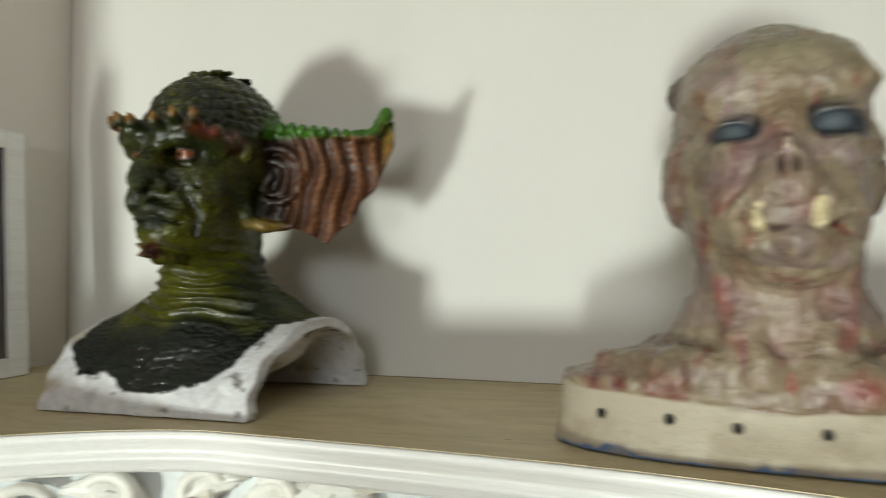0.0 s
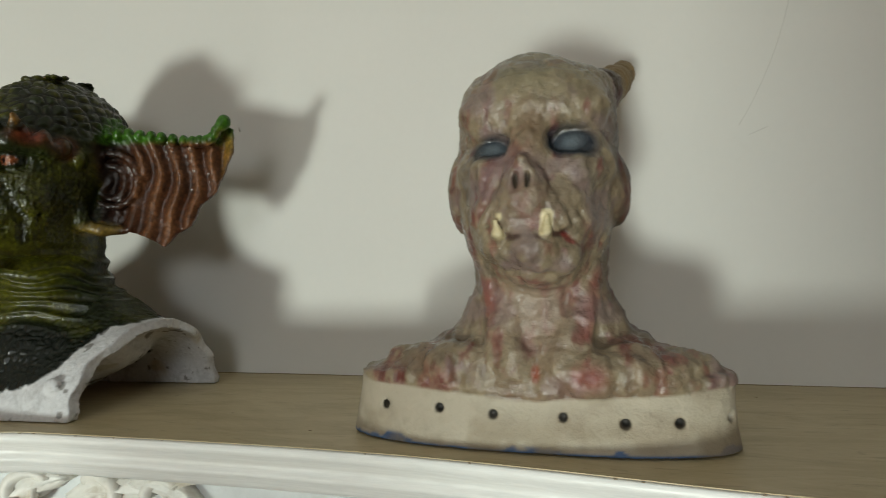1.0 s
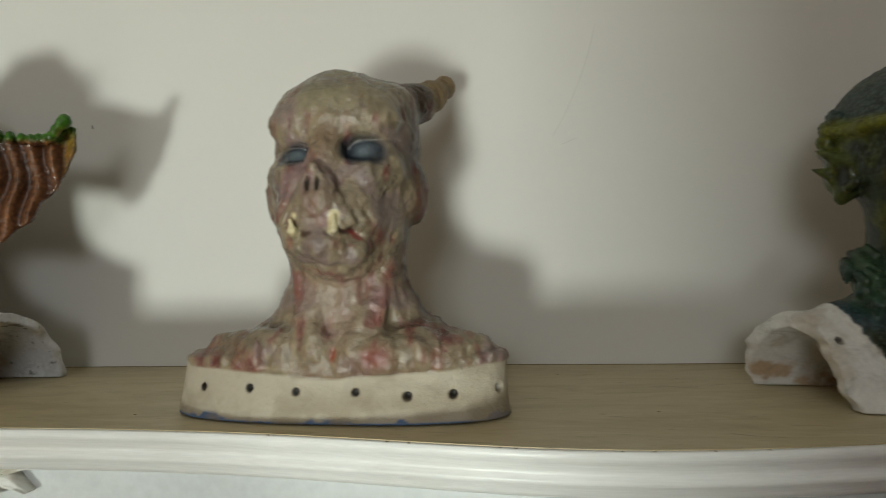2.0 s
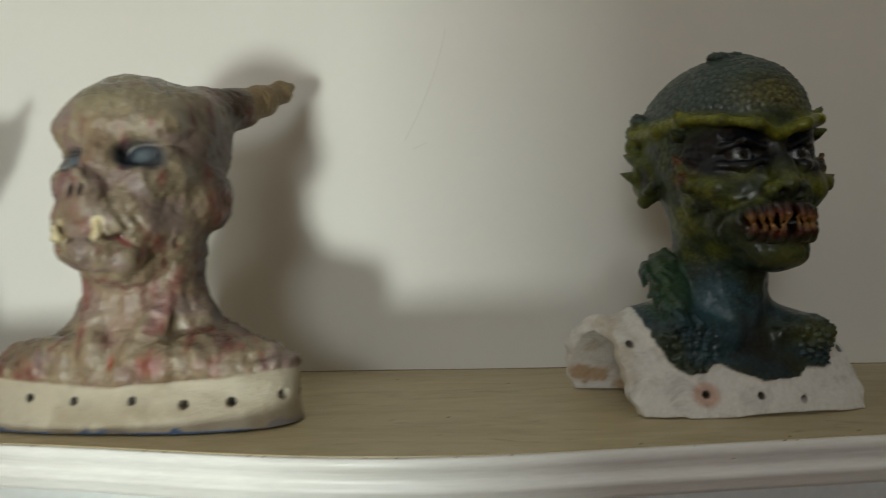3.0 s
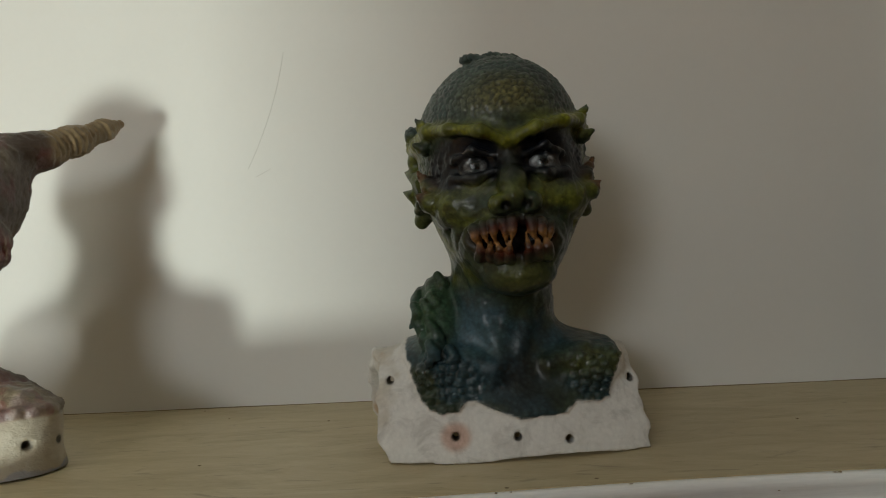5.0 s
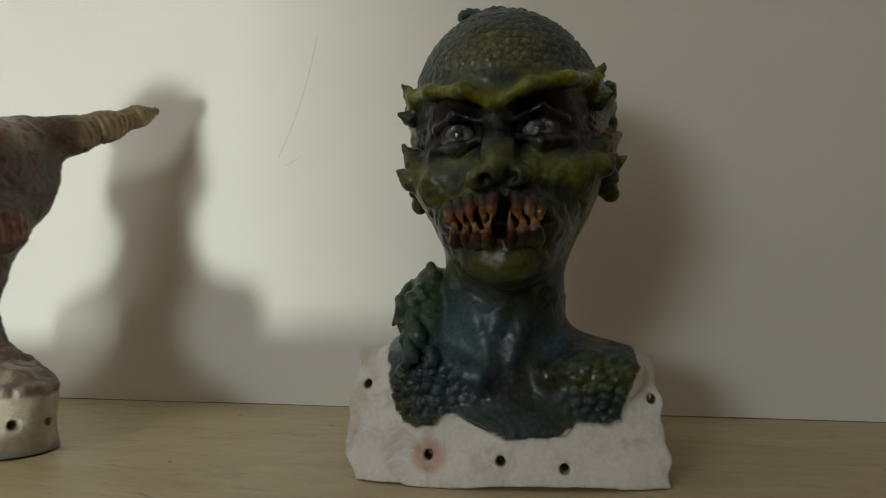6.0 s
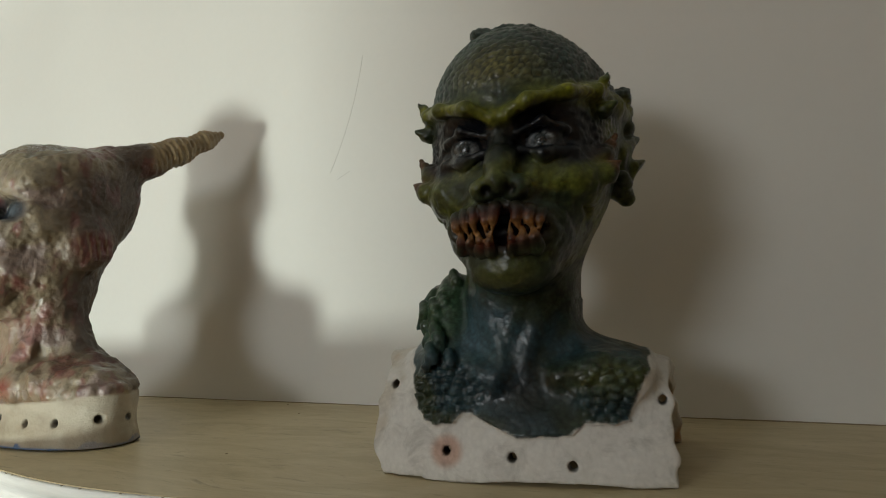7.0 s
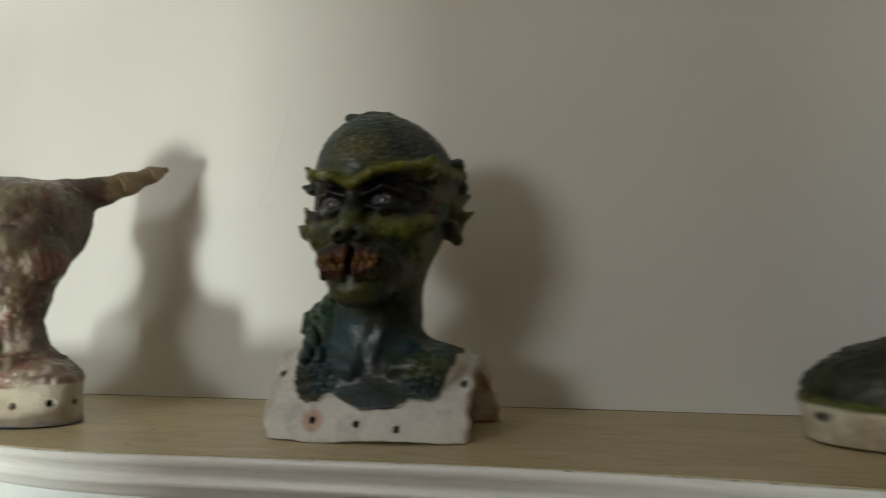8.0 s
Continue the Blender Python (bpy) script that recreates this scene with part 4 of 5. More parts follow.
    c.pair("rod", [(0.030, -0.026, 0.092), (0.060, -0.014, 0.098), (0.10, 0.008, 0.100)], [0.005, 0.008, 0.007], k=0.016)
    # skull, face, jaw
    c.ball((0.0, 0.026, 0.352), (0.090, 0.108, 0.092), 0.03)
    c.ball((0.002, 0.064, 0.345), (0.097, 0.090, 0.088), 0.03)
    c.ball((0, -0.005, 0.275), (0.078, 0.075, 0.085), 0.03)
    c.ball((0, -0.042, 0.225), (0.050, 0.048, 0.050), 0.025)
    c.ball((0, -0.066, 0.190), (0.034, 0.026, 0.020), 0.02)
    c.pair("ball", (0.058, -0.036, 0.266), (0.022, 0.028, 0.018), k=0.02)
    c.pair("ball", (0.041, -0.084, 0.306), (0.036, 0.025, 0.023), k=0.016, cut=True)
    c.pair("ball", (0.035, -0.054, 0.304), 0.0165, k=0.003)
    c.pair("rod", [(0.018, -0.076, 0.297), (0.036, -0.074, 0.290), (0.060, -0.056, 0.294)], [0.002, 0.0026, 0.002], k=0.010)
    c.pair("rod", [(0.016, -0.076, 0.312), (0.036, -0.074, 0.320), (0.056, -0.058, 0.313)], [0.002, 0.0026, 0.002], k=0.007)
    # heavy brows that run round to the temples
    c.pair("rod", [(0.006, -0.085, 0.325), (0.028, -0.088, 0.336), (0.060, -0.067, 0.345), (0.083, -0.030, 0.353), (0.096, 0.020, 0.352), (0.102, 0.068, 0.356)], [0.0032, 0.0042, 0.004, 0.0045, 0.006, 0.009], k=0.012)
    for s in (1, -1):
        # ragged ends of the brow band and the knobs behind the temple
        c.rod([(s * 0.086, -0.022, 0.358), (s * 0.094, -0.027, 0.369)], [0.008, 0.002], 0.004)
        c.rod([(s * 0.088, -0.020, 0.338), (s * 0.098, -0.025, 0.341)], [0.008, 0.003], 0.004)
        for y, z, r in ((0.060, 0.372, 0.011), (0.074, 0.360, 0.012), (0.080, 0.343, 0.012), (0.078, 0.328, 0.010)):
            c.ball((s * 0.103, y, z), (0.011, r, r), 0.004)
        # two thorns on each cheekbone
        c.rod([(s * 0.070, -0.030, 0.284), (s * 0.084, -0.028, 0.292), (s * 0.096, -0.022, 0.310)], [0.012, 0.008, 0.0016], 0.006)
        c.rod([(s * 0.070, -0.036, 0.272), (s * 0.086, -0.036, 0.274), (s * 0.099, -0.036, 0.284)], [0.013, 0.008, 0.0016], 0.006)
        # cupped ears with two points and a lobe
        c.ball((s * 0.096, 0.064, 0.296), (0.013, 0.026, 0.034), 0.008, turn=(-20, 0, 0))
        c.rod([(s * 0.094, 0.050, 0.310), (s * 0.117, 0.078, 0.331)], [0.013, 0.002], 0.005)
        c.rod([(s * 0.098, 0.060, 0.292), (s * 0.121, 0.080, 0.306)], [0.013, 0.002], 0.005)
        c.rod([(s * 0.092, 0.050, 0.276), (s * 0.100, 0.056, 0.264)], [0.014, 0.009], 0.006)
        c.ball((s * 0.112, 0.048, 0.292), (0.010, 0.015, 0.020), 0.004, cut=True)
        c.rod([(s * 0.098, 0.030, 0.282), (s * 0.102, 0.040, 0.276)], [0.007, 0.006], 0.004)
    # nose
    c.rod([(0, -0.070, 0.315), (0, -0.086, 0.285), (0, -0.096, 0.266)], [0.008, 0.009, 0.0105], 0.012)
    c.pair("ball", (0.015, -0.090, 0.260), (0.011, 0.012, 0.010), k=0.006)
    c.pair("ball", (0.0105, -0.104, 0.2575), (0.0062, 0.010, 0.0058), k=0.003, cut=True)
    # open mouth with lips and two rows of teeth
    c.ball((-0.004, -0.050, 0.226), (0.052, 0.038, 0.029), 0.016)
    c.ball((-0.005, -0.100, 0.2260), (0.044, 0.036, 0.0180), 0.005, cut=True)
    ring = [(-0.005 + 0.045 * math.cos(a), -0.087 + 0.014 * math.cos(a) ** 2, 0.2260 - 0.005 * math.cos(a) + 0.0185 * math.sin(a)) for a in [2 * math.pi * k / 16 for k in range(17)]]
    c.rod(ring, [0.0030] * 17, 0.006)
    rng = random.Random(5)
    TEETH = []
    for k in range(9):
        x = -0.042 + 0.0093 * k
        y = -0.096 + 0.013 * ((x + 0.005) / 0.042) ** 2
        edge = 0.5 * ((x + 0.005) / 0.042) ** 2
        r = 0.0036 + 0.0014 * rng.random()
        if k != 5:
            TEETH.append(((x, y + 0.002, 0.243 - 0.012 * edge), (x + 0.002 * (rng.random() - 0.5), y - 0.004, 0.233 - 0.008 * edge), (x + 0.005 * (rng.random() - 0.5), y - 0.002, 0.219 + 0.004 * rng.random()), r))
        if k not in (4, 8):
            TEETH.append(((x + 0.004, y + 0.003, 0.206 + 0.010 * edge), (x + 0.004, y - 0.003, 0.215 + 0.006 * edge), (x + 0.004 + 0.005 * (rng.random() - 0.5), y, 0.225 + 0.006 * rng.random()), r))
    for a, b, e, r in TEETH:
        c.rod([a, b, e], [r * 1.25, r * 0.95, 0.0009], 0.001)
    c.pair("rod", [(0.024, -0.088, 0.256), (0.052, -0.066, 0.244), (0.062, -0.045, 0.215), (0.048, -0.048, 0.185)], [0.002, 0.003, 0.003, 0.002], k=0.005, cut=True)
    c.pair("rod", [(0.050, -0.060, 0.262), (0.068, -0.036, 0.240), (0.066, -0.022, 0.205)], [0.002, 0.003, 0.002], k=0.006, cut=True)
    # frilled gill on one side of the neck
    c.rod([(-0.086, 0.040, 0.182), (-0.088, 0.022, 0.150), (-0.080, -0.004, 0.110)], [0.016, 0.020, 0.012], 0.012)
    for k in range(26):
        t = (k + 0.5) / 26
        a, b = rng.uniform(-1, 1), rng.uniform(-1, 1)
        x0, y0, z0 = -0.086 - 0.020 * math.sin(math.pi * t) + 0.010 * a, 0.046 - 0.060 * t + 0.012 * b, 0.198 - 0.084 * t
        c.rod([(x0, y0, z0), (x0 - 0.006 * b, y0 - 0.008, z0 - 0.010), (x0 + 0.006 * a, y0 - 0.006, z0 - 0.024)], [0.0055, 0.0068, 0.0025], 0.0018)
    # crown plates
    for x, y, t in ((-0.024, -0.01, 8), (-0.006, 0.0, -6), (0.016, 0.004, 5), (0.004, 0.03, 0)):
        c.ball((x, y, 0.440 - 8 * x * x), (0.017, 0.015, 0.006), 0.002, turn=(4, t, 0))
    # lugs and holes in the plaster
    for x, y, z in ((-0.135, -0.022, 0.038), (0.100, -0.028, 0.030)):
        c.ball((x, y, z), (0.011, 0.006, 0.011), 0.003)
    # rows of overlapping scales below the collar bones
    for s in (1, -1):
        for row in range(4):
            for k in range(7 - row):
                x, z = s * (0.108 - 0.0115 * k - 0.004 * (row % 2) - 0.006 * row) - 0.006, 0.086 - 0.0095 * row + 0.0018 * k
                t = z / (0.104 - 0.10 * max(0.0, min(x, 0.14)))
                y = 0.035 + x * x - 0.082 * max(0.02, 1 - t ** 1.6) ** 0.625 - 0.0115
                c.ball((x, y, z), (0.0072, 0.0042, 0.0080), 0.0012, turn=(-32, 0, 0))
    HOLES = ((-0.147, 0.012, 0.082), (-0.077, -0.040, 0.027), (-0.013, -0.044, 0.024), (0.040, -0.043, 0.018), (0.118, 0.004, 0.068))
    for x, y, z in HOLES:
        c.ball((x, y, z), (0.0042, 0.022, 0.0042), 0.0012, cut=True)

    def painted(p):
        d = polygon_depth(p[:, 0], p[:, 2], hem)
        front = (p[:, 1] < 0.085) | (p[:, 2] > 0.11)
        return smoothstep(-0.001, 0.0015, d + 0.004 * fractal(p, 70, 3)) * front

    def relief(p, n):
        on, z = painted(p), p[:, 2]
        d1, d2 = cells(p, 130, 3)
        scalp = smoothstep(0.345, 0.365, z) + both(p, (0.085, -0.01, 0.315), (0.03, 0.05, 0.03), 0.5)
        h = np.clip(scalp, 0, 1) * (0.0020 * np.clip((d2 - d1) * 2.2, 0, 1) - 0.0010)
        e1, e2 = cells(p * (1, 1, 1.4), 85, 6)
        chest = both(p, (0.085, -0.02, 0.075), (0.045, 0.06, 0.040), 0.5) * on
        h += chest * (0.0042 * np.clip(1 - e1 * 1.5, 0, 1) + 0.004 * np.clip((e2 - e1) * 2, 0, 1) - 0.002)
        face = (p[:, 1] < -0.01) * smoothstep(0.17, 0.19, z) * (1 - smoothstep(0.33, 0.345, z))
        h += face * 0.0026 * (0.7 - np.abs(fractal(p, 75, 5)))
        h += on * 0.0009 * fractal(p, 90, 9) + (1 - on) * 0.0012 * fractal(p, 45, 12)
        calm = np.maximum(spot(p, (-0.005, -0.090, 0.226), (0.045, 0.03, 0.018), 0.3), both(p, (0.035, -0.071, 0.304), (0.0135, 0.012, 0.008), 0.3))
        return h * (1 - 0.85 * calm)

    def colour(p, n):
        on, z = painted(p), p[:, 2]
        f, g = fractal(p, 26, 61), fractal(p, 55, 67)
        col = np.tile(np.array((0.034, 0.050, 0.026)), (len(p), 1))
        col = blend(col, (0.15, 0.17, 0.022), smoothstep(-0.15, 0.45, f) * (smoothstep(0.17, 0.20, z)) * 0.85)
        col = blend(col, (0.032, 0.075, 0.100), (1 - smoothstep(0.15, 0.20, z)) * smoothstep(-0.35, 0.2, f) * 0.8)
        # Sheen on the neck's left plane and the throat's dark hollow, as colour.
        col = blend(col, (0.06, 0.14, 0.19), spot(p, (-0.040, -0.02, 0.130), (0.035, 0.05, 0.05), 0.9) * 0.7)
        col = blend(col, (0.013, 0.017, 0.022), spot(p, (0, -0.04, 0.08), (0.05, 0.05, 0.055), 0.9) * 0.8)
        d1, d2 = cells(p, 130, 3)
        scalp = smoothstep(0.345, 0.365, z)
        col = blend(col, (0.085, 0.125, 0.115), scalp * 0.8)
        col = blend(col, (0.20, 0.18, 0.05), scalp * spot(p, (0.0, -0.085, 0.375), (0.06, 0.05, 0.035), 0.9) * 0.85)
        # Shade between the scalp scales is painted in.
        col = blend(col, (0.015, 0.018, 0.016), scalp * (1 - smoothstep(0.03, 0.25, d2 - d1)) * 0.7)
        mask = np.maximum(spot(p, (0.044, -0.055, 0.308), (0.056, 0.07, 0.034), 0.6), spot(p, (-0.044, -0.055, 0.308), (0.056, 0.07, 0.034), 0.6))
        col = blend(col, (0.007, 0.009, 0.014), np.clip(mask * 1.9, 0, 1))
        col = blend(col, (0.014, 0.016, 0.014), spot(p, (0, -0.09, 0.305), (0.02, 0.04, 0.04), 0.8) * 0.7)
        for s in (1, -1):
            brow = stroke(p, [(s * 0.008, -0.090, 0.328), (s * 0.030, -0.092, 0.339), (s * 0.060, -0.074, 0.349), (s * 0.087, -0.030, 0.355), (s * 0.100, 0.020, 0.356), (s * 0.106, 0.066, 0.360)], 0.0125, 0.7)
            col = blend(col, (0.24, 0.25, 0.012), brow * (0.55 + 0.45 * smoothstep(-0.2, 0.4, g)))
            ear = spot(p, (s * 0.106, 0.060, 0.292), (0.024, 0.035, 0.048), 0.4)
            col = blend(col, (0.095, 0.115, 0.016), ear * 0.8)
            col = blend(col, (0.13, 0.06, 0.025), np.maximum(spot(p, (s * 0.094, -0.023, 0.306), 0.012, 0.6), spot(p, (s * 0.097, -0.036, 0.282), 0.012, 0.6)))
            # Nostrils here and ear cups below: shade of the hollows, painted near-black.
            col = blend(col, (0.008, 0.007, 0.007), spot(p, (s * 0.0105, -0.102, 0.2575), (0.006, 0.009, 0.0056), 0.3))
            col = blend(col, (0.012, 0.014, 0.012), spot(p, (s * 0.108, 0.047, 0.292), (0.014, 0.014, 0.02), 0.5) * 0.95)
            col = blend(col, (0.13, 0.06, 0.018), spot(p, (s * 0.082, -0.02, 0.285), (0.016, 0.03, 0.02), 0.9) * 0.5)
            col = blend(col, (0.19, 0.21, 0.07), stroke(p, [(s * 0.03, -0.07, 0.284), (s * 0.06, -0.052, 0.272)], 0.011, 0.9) * 0.7)
        col = blend(col, (0.14, 0.16, 0.03), spot(p, (0, -0.100, 0.272), (0.012, 0.02, 0.012), 0.8) * 0.7)
        white = both(p, (0.035, -0.071, 0.304), (0.0135, 0.012, 0.0068), 0.2)
        col = blend(col, (0.30, 0.32, 0.33), white)
        col = blend(col, (0.018, 0.028, 0.03), np.maximum(spot(p, (0.034, -0.073, 0.3045), (0.0068, 0.012, 0.0068), 0.2), spot(p, (-0.036, -0.073, 0.3045), (0.0068, 0.012, 0.0068), 0.2)))
        pupil = np.maximum(spot(p, (0.034, -0.074, 0.3045), (0.0032, 0.01, 0.0032), 0.2), spot(p, (-0.036, -0.074, 0.3045), (0.0032, 0.01, 0.0032), 0.2))
        col = blend(col, (0.005, 0.005, 0.005), pupil)
        lips = spot(p, (-0.005, -0.088, 0.226), (0.053, 0.05, 0.026), 0.4)
        col = blend(col, (0.034, 0.009, 0.009), lips * 0.9)
        # The mouth's inner shade is part of the colour.
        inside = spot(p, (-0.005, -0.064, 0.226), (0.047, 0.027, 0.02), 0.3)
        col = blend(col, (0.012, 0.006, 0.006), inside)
        for a, b, e, r in TEETH:
            on_tooth = stroke(p, [a, b, e], r * 1.3, 0.3)
            tip = np.clip(1 - np.linalg.norm(p - np.array(e), axis=1) / 0.019, 0, 1)
            col = blend(col, (0.10, 0.022, 0.012), on_tooth)
            col = blend(col, (0.40, 0.20, 0.065), on_tooth * smoothstep(0.1, 0.7, tip))
        col = blend(col, (0.17, 0.17, 0.028), spot(p, (0, -0.075, 0.188), (0.03, 0.03, 0.018), 0.8) * 0.7)
        col = blend(col, (0.060, 0.125, 0.060), spot(p, (-0.092, 0.015, 0.150), (0.032, 0.05, 0.062), 0.5) * 0.8)
        col = blend(col, (0.14, 0.15, 0.03), spot(p, (0.07, -0.015, 0.092), (0.05, 0.04, 0.022), 0.8) * 0.6)
        e1, e2 = cells(p * (1, 1, 1.4), 85, 6)
        chest = both(p, (0.085, -0.02, 0.075), (0.045, 0.06, 0.040), 0.5)
        col = blend(col, (0.11, 0.15, 0.15), chest * smoothstep(0.35, 0.7, e2 - e1) * 0.7)
        plaster = blend(np.tile(np.array((0.70, 0.68, 0.65)), (len(p), 1)), (0.50, 0.44, 0.36), smoothstep(0.2, 0.6, fractal(p, 22, 73)) * 0.7)
        plaster = blend(plaster, (0.42, 0.26, 0.12), smoothstep(0.02, 0.06, p[:, 1]) * smoothstep(0.05, 0.4, fractal(p, 30, 75)) * 0.8)
        plaster = blend(plaster, (0.56, 0.34, 0.26), spot(p, (-0.077, -0.045, 0.027), (0.018, 0.03, 0.016), 0.4) * 0.8)
        # Holes in the plaster carry painted shade inside.
        for x, y, zz in HOLES:
            plaster = blend(plaster, (0.05, 0.035, 0.025), spot(p, (x, y, zz), (0.0048, 0.03, 0.0048), 0.3))
        gloss = on * (0.48 + 0.30 * smoothstep(-0.2, 0.4, g)) + 0.1 * (1 - on) + 0.35 * white + 0.1 * lips
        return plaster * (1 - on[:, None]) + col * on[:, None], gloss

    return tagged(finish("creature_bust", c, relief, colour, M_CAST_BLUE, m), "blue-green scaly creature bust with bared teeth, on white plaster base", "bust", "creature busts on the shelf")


def shadowed_green_bust(m):
    c = Clay((-0.22, -0.16, 0.0), (0.22, 0.16, 0.48), 0.0036)

    def plinth(x, y, z):
        r = (np.abs(x / 0.19) ** 3 + np.abs(y / 0.10) ** 2.6) ** (1 / 2.8)
        return np.maximum((r - 1) * 0.09, np.maximum(z - 0.042, 0.002 - z))

    c.put(plinth, (-0.2, -0.11, 0), (0.2, 0.12, 0.08), 0.012)
    c.ball((0, 0.0, 0.052), (0.183, 0.096, 0.044), 0.015)
    c.pair("ball", (0.10, 0.0, 0.076), (0.082, 0.07, 0.036), k=0.03, turn=(0, 16, 0))
    c.rod([(0.05, 0.015, 0.10), (0.06, 0.01, 0.25)], [0.085, 0.066], 0.04)
    c.ball((0.065, 0.015, 0.35), (0.090, 0.11, 0.105), 0.03)
    c.ball((0.065, -0.03, 0.27), (0.07, 0.08, 0.08), 0.03)
    c.ball((-0.168, -0.055, 0.030), (0.008, 0.03, 0.005), 0.002, cut=True)

    def painted(p):
        return smoothstep(-0.002, 0.002, p[:, 2] - 0.044 + 0.08 * np.clip(p[:, 0] + 0.17, 0, 0.25) + 0.004 * smooth_noise(p, 30, 4))

    def relief(p, n):
        d1, d2 = cells(p, 75, 4)
        return painted(p) * (0.003 * np.clip((d2 - d1) * 2, 0, 1) + 0.001 * fractal(p, 60, 3)) + 0.0008 * fractal(p, 40, 5)

    def colour(p, n):
        on, f = painted(p), fractal(p, 24, 81)
        col = blend(np.tile(np.array((0.012, 0.016, 0.008)), (len(p), 1)), (0.035, 0.042, 0.009), smoothstep(0, 0.5, f))
        edge = on * (1 - smoothstep(0.004, 0.014, p[:, 2] - 0.041 + 0.08 * np.clip(p[:, 0] + 0.17, 0, 0.25)))
        col = blend(col, (0.12, 0.14, 0.015), edge * 0.9)
        plaster = blend(np.tile(np.array((0.60, 0.56, 0.46)), (len(p), 1)), (0.44, 0.38, 0.28), smoothstep(0, 0.5, fractal(p, 20, 83)))
        return plaster * (1 - on[:, None]) + col * on[:, None], 0.4 * on + 0.1

    return tagged(finish("creature_bust", c, relief, colour, M_CAST_DARK, m), "dark green creature bust with yellow-green hem on cream base", "bust", "creature busts on the shelf")


horned_green_bust(pose(-0.540, 0.564, SHELF_Z, 0, 0, 3))
tusked_pale_bust(pose(0.234, 0.525, SHELF_Z, 0, 0, -3))
toothed_green_bust(pose(0.993, 0.541, SHELF_Z, 0, 0, 9))
shadowed_green_bust(pose(1.685, 0.66, SHELF_Z, 0, 0, -8))

# ---- small things ----
def picture_frame():
    """White framed picture that leans on the wall return."""
    thing = tagged(new("picture_frame"), "white framed dark picture leaning against the wall return", "picture frame")
    w, h, b = 0.28, 0.475, 0.036
    for name, lo, hi in (("frame_side", (0, 0, 0), (b, 0.022, h)), ("frame_side", (w - b, 0, 0), (w, 0.022, h)),
                         ("frame_rail", (b, 0.001, 0), (w - b, 0.021, b)), ("frame_rail", (b, 0.001, h - b), (w - b, 0.021, h))):
        part(name, box(lo, hi, 0.002), M_WHITE, thing)
    part("print", box((b, 0.010, b), (w - b, 0.014, h - b)), M_PICTURE, thing, "dark printed picture")
    return thing


picture_frame().matrix_world = pose(-1.030, 0.392, SHELF_Z + 0.001, 0, 0, 91) @ pose(0, 0, 0, -3, 0, 0)


# ---- carved scrollwork under the shelf ----
def spiral(cx, cz, r0, turns, start, hand=1, r1=0.006, n=26):
    pts = []
    for k in range(n + 1):
        t = k / n
        a = start + hand * turns * 2 * math.pi * t
        r = r0 * (1 - t) + r1 * t
        pts.append((cx + r * math.cos(a), cz + r * math.sin(a)))
    return pts


def scroll(cx, cz, r0, turns, start, hand, thick):
    pts = [(x, front_line(x) + 0.056 - 0.006 * math.sin(3.1 * k / 26), z) for k, (x, z) in enumerate(spiral(cx, cz, r0, turns, start, hand))]
    n = len(pts)
    part("scroll", tube(pts, [thick * (0.55 + 0.6 * math.sin(math.pi * min(1, 0.15 + k / n))) for k in range(n)], 10), M_CARVED, mantel, "carved white scroll", True)


def leaf(x0, z0, x1, z1, width):
    """A fluted carved leaf: a bent blade with a raised midrib."""
    bm = bmesh.new()
    rows = []
    for i in range(9):
        t = i / 8
        x, z = x0 + t * (x1 - x0), z0 + t * (z1 - z0) + 0.012 * math.sin(math.pi * t)
        w = width * math.sin(math.pi * (0.12 + 0.85 * t)) * (1 + 0.18 * math.sin(t * 26))
        d = Vector((x1 - x0, 0, z1 - z0)).normalized()
        side = Vector((-d.z, 0, d.x))
        row = []
        for j in range(7):
            s = (j - 3) / 3
            q = Vector((x, 0, z)) + side * w * s
            row.append(bm.verts.new((q.x, front_line(q.x) + 0.062 - 0.016 * (1 - s * s) * math.sin(math.pi * (0.2 + 0.7 * t)) - 0.004 * math.cos(s * 9), q.z)))
        rows.append(row)
    for a, b in zip(rows, rows[1:]):
        for k in range(6):
            bm.faces.new((a[k], a[k + 1], b[k + 1], b[k]))
    back = bmesh.ops.extrude_face_region(bm, geom=bm.faces[:])
    for v in back["geom"]:
        if isinstance(v, bmesh.types.BMVert):
            v.co.y = front_line(v.co.x) + 0.076
    bmesh.ops.recalc_face_normals(bm, faces=bm.faces[:])
    part("leaf", bm, M_CARVED, mantel, "carved white acanthus leaf", True)


for cx, cz, r0, turns, start, hand, thick in ((-0.565, 1.118, 0.036, 1.3, 2.6, -1, 0.009), (-0.455, 1.126, 0.030, 1.2, 0.4, 1, 0.008), (-0.345, 1.120, 0.034, 1.3, 2.4, -1, 0.009),
                                              (-0.255, 1.128, 0.026, 1.1, 0.5, 1, 0.007), (-0.66, 1.115, 0.03, 1.1, 0.3, 1, 0.008), (1.30, 1.120, 0.034, 1.3, 0.6, 1, 0.009), (1.42, 1.122, 0.03, 1.2, 2.6, -1, 0.008)):
    scroll(cx, cz, r0, turns, start, hand, thick)
for x0, z0, x1, z1, w in ((-0.62, 1.135, -0.52, 1.098, 0.016), (-0.50, 1.100, -0.40, 1.142, 0.018), (-0.40, 1.118, -0.27, 1.128, 0.020), (-0.30, 1.145, -0.20, 1.118, 0.014), (-0.24, 1.140, -0.165, 1.150, 0.010), (1.25, 1.14, 1.36, 1.10, 0.016), (1.36, 1.11, 1.46, 1.14, 0.016)):
    leaf(x0, z0, x1, z1, w)


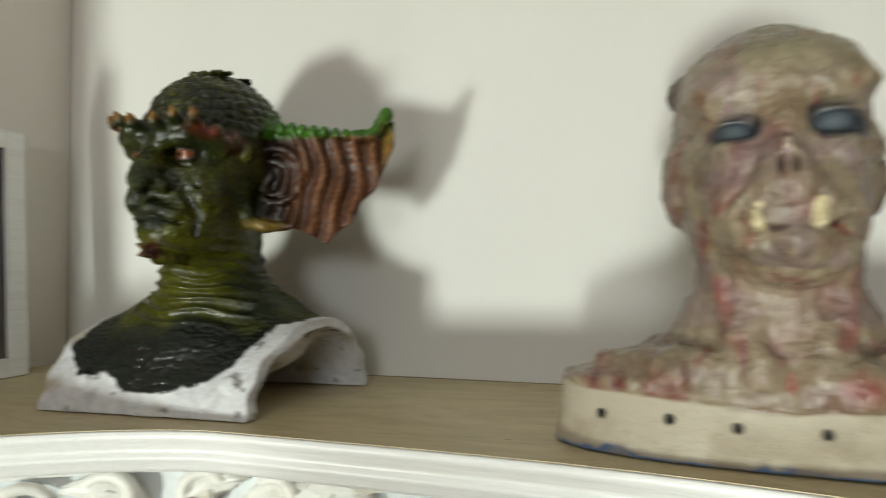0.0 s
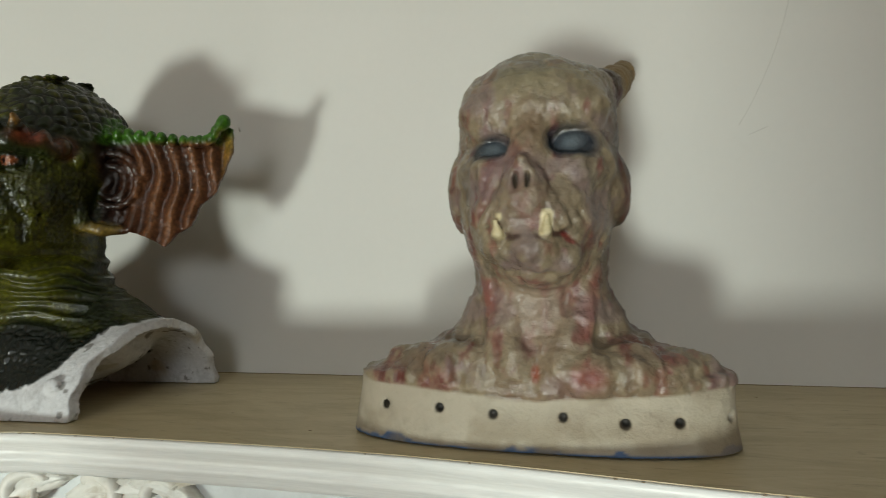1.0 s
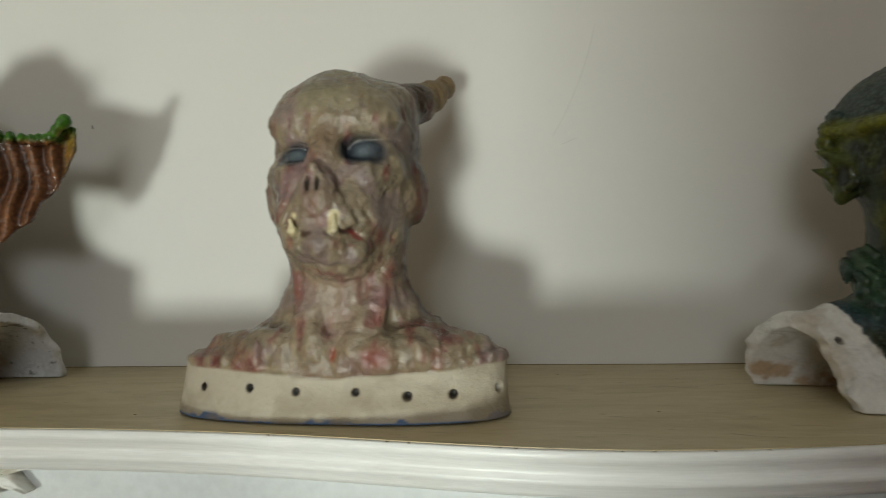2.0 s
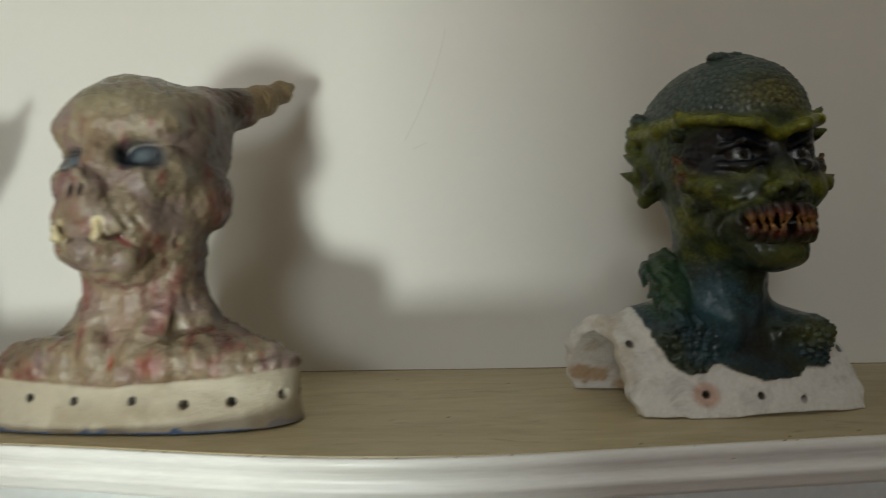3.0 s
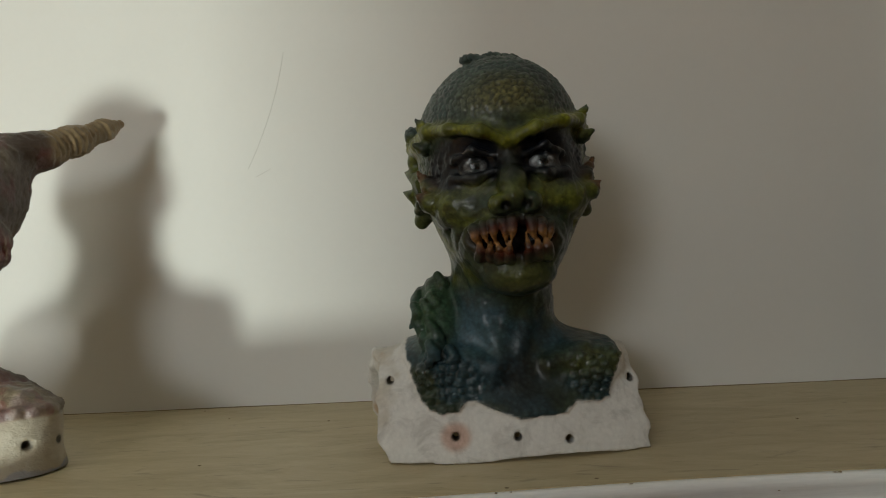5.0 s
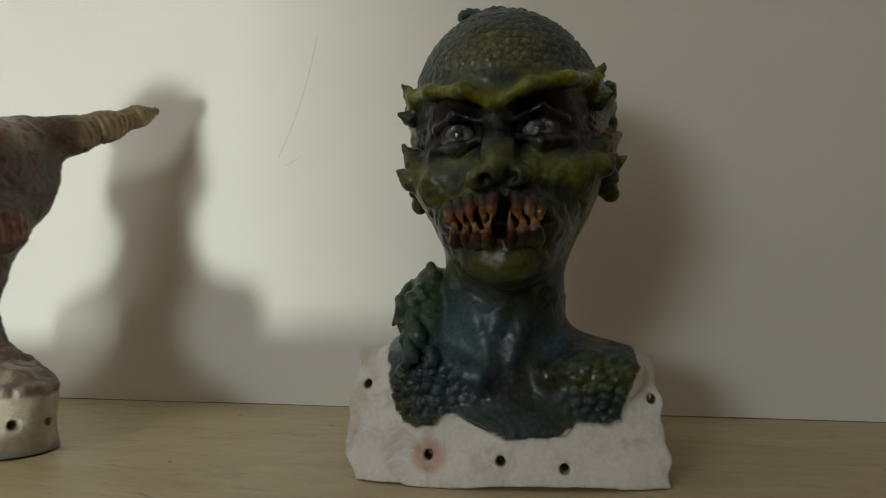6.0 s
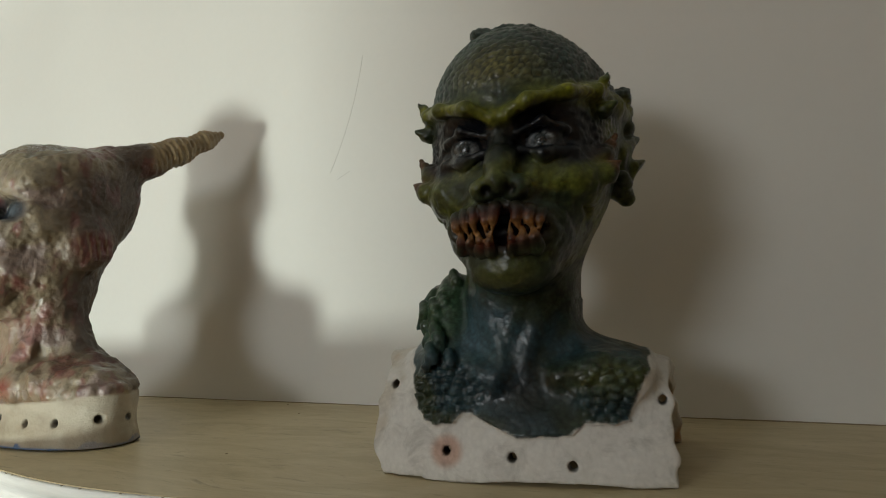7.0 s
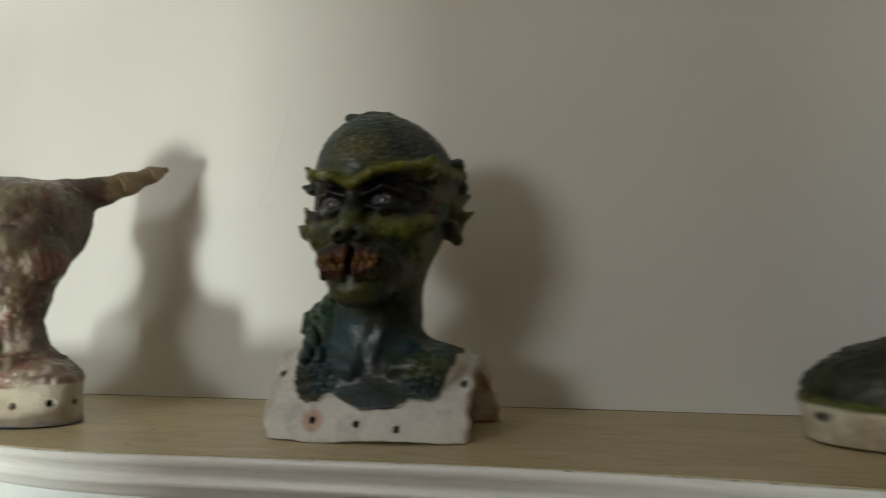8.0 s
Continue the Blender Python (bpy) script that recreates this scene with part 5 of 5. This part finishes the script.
# ---- marks on wall and shelf ----
def mark(name, points, radius, mat, parent, label=""):
    part(name, tube(points, [radius] * len(points), 5), mat, parent, label)


arc = [(0.530 + 0.075 * t ** 0.9 + 0.010 * math.sin(2.6 * t), WALL_Y - 0.0002, 1.632 + 0.20 * t) for t in [k / 14 for k in range(15)]]
mark("scratch", arc, 0.0004, M_SCRATCH, back_wall, "fine hairline scratch")
mark("scratch", [(0.545 + 0.004 * k, WALL_Y - 0.0002, 1.617 + 0.0016 * k) for k in range(8)], 0.0005, M_SCRATCH, back_wall)
mark("nail_mark", [(-0.355, WALL_Y - 0.0005, 1.690), (-0.354, WALL_Y - 0.001, 1.683)], 0.0018, M_SCRATCH, back_wall, "small grey nail mark")
rng = random.Random(11)
for k in range(34):
    x = rng.uniform(-0.6, 1.45)
    y = front_line(x)
    bm = bmesh.new()
    bmesh.ops.create_icosphere(bm, subdivisions=1, radius=1)
    sx, sz = rng.uniform(0.0008, 0.0028), rng.uniform(0.0004, 0.0008)
    z = SHELF_Z - 0.0015 if rng.random() < 0.75 else SHELF_Z - rng.uniform(0.008, 0.018)
    for v in bm.verts:
        v.co = Vector((x + v.co.x * sx, y + 0.0012 + v.co.y * 0.0012, z + v.co.z * sz))
    part("chip", bm, M_CHIP, fascia)
for x, y in ((0.823, 0.388), (0.435, 0.808), (0.98, 0.41), (1.06, 0.43), (0.62, 0.50), (0.70, 0.70), (1.30, 0.62), (-0.05, 0.48), (0.52, 0.74)):
    bm = bmesh.new()
    bmesh.ops.create_icosphere(bm, subdivisions=1, radius=1)
    for v in bm.verts:
        v.co = Vector((x + v.co.x * 0.0022, y + v.co.y * 0.0016, SHELF_Z + 0.0002 + v.co.z * 0.0007))
    part("speck", bm, M_CHIP, top_ob)
# the dark joint where the board meets the wall
mark("joint", [(-1.1 + 0.1 * k, WALL_Y - 0.001, SHELF_Z + 0.0002 + 0.0004 * math.sin(k * 1.7)) for k in range(33)], 0.0012, M_CHIP, top_ob, "thin dark joint along the wall")
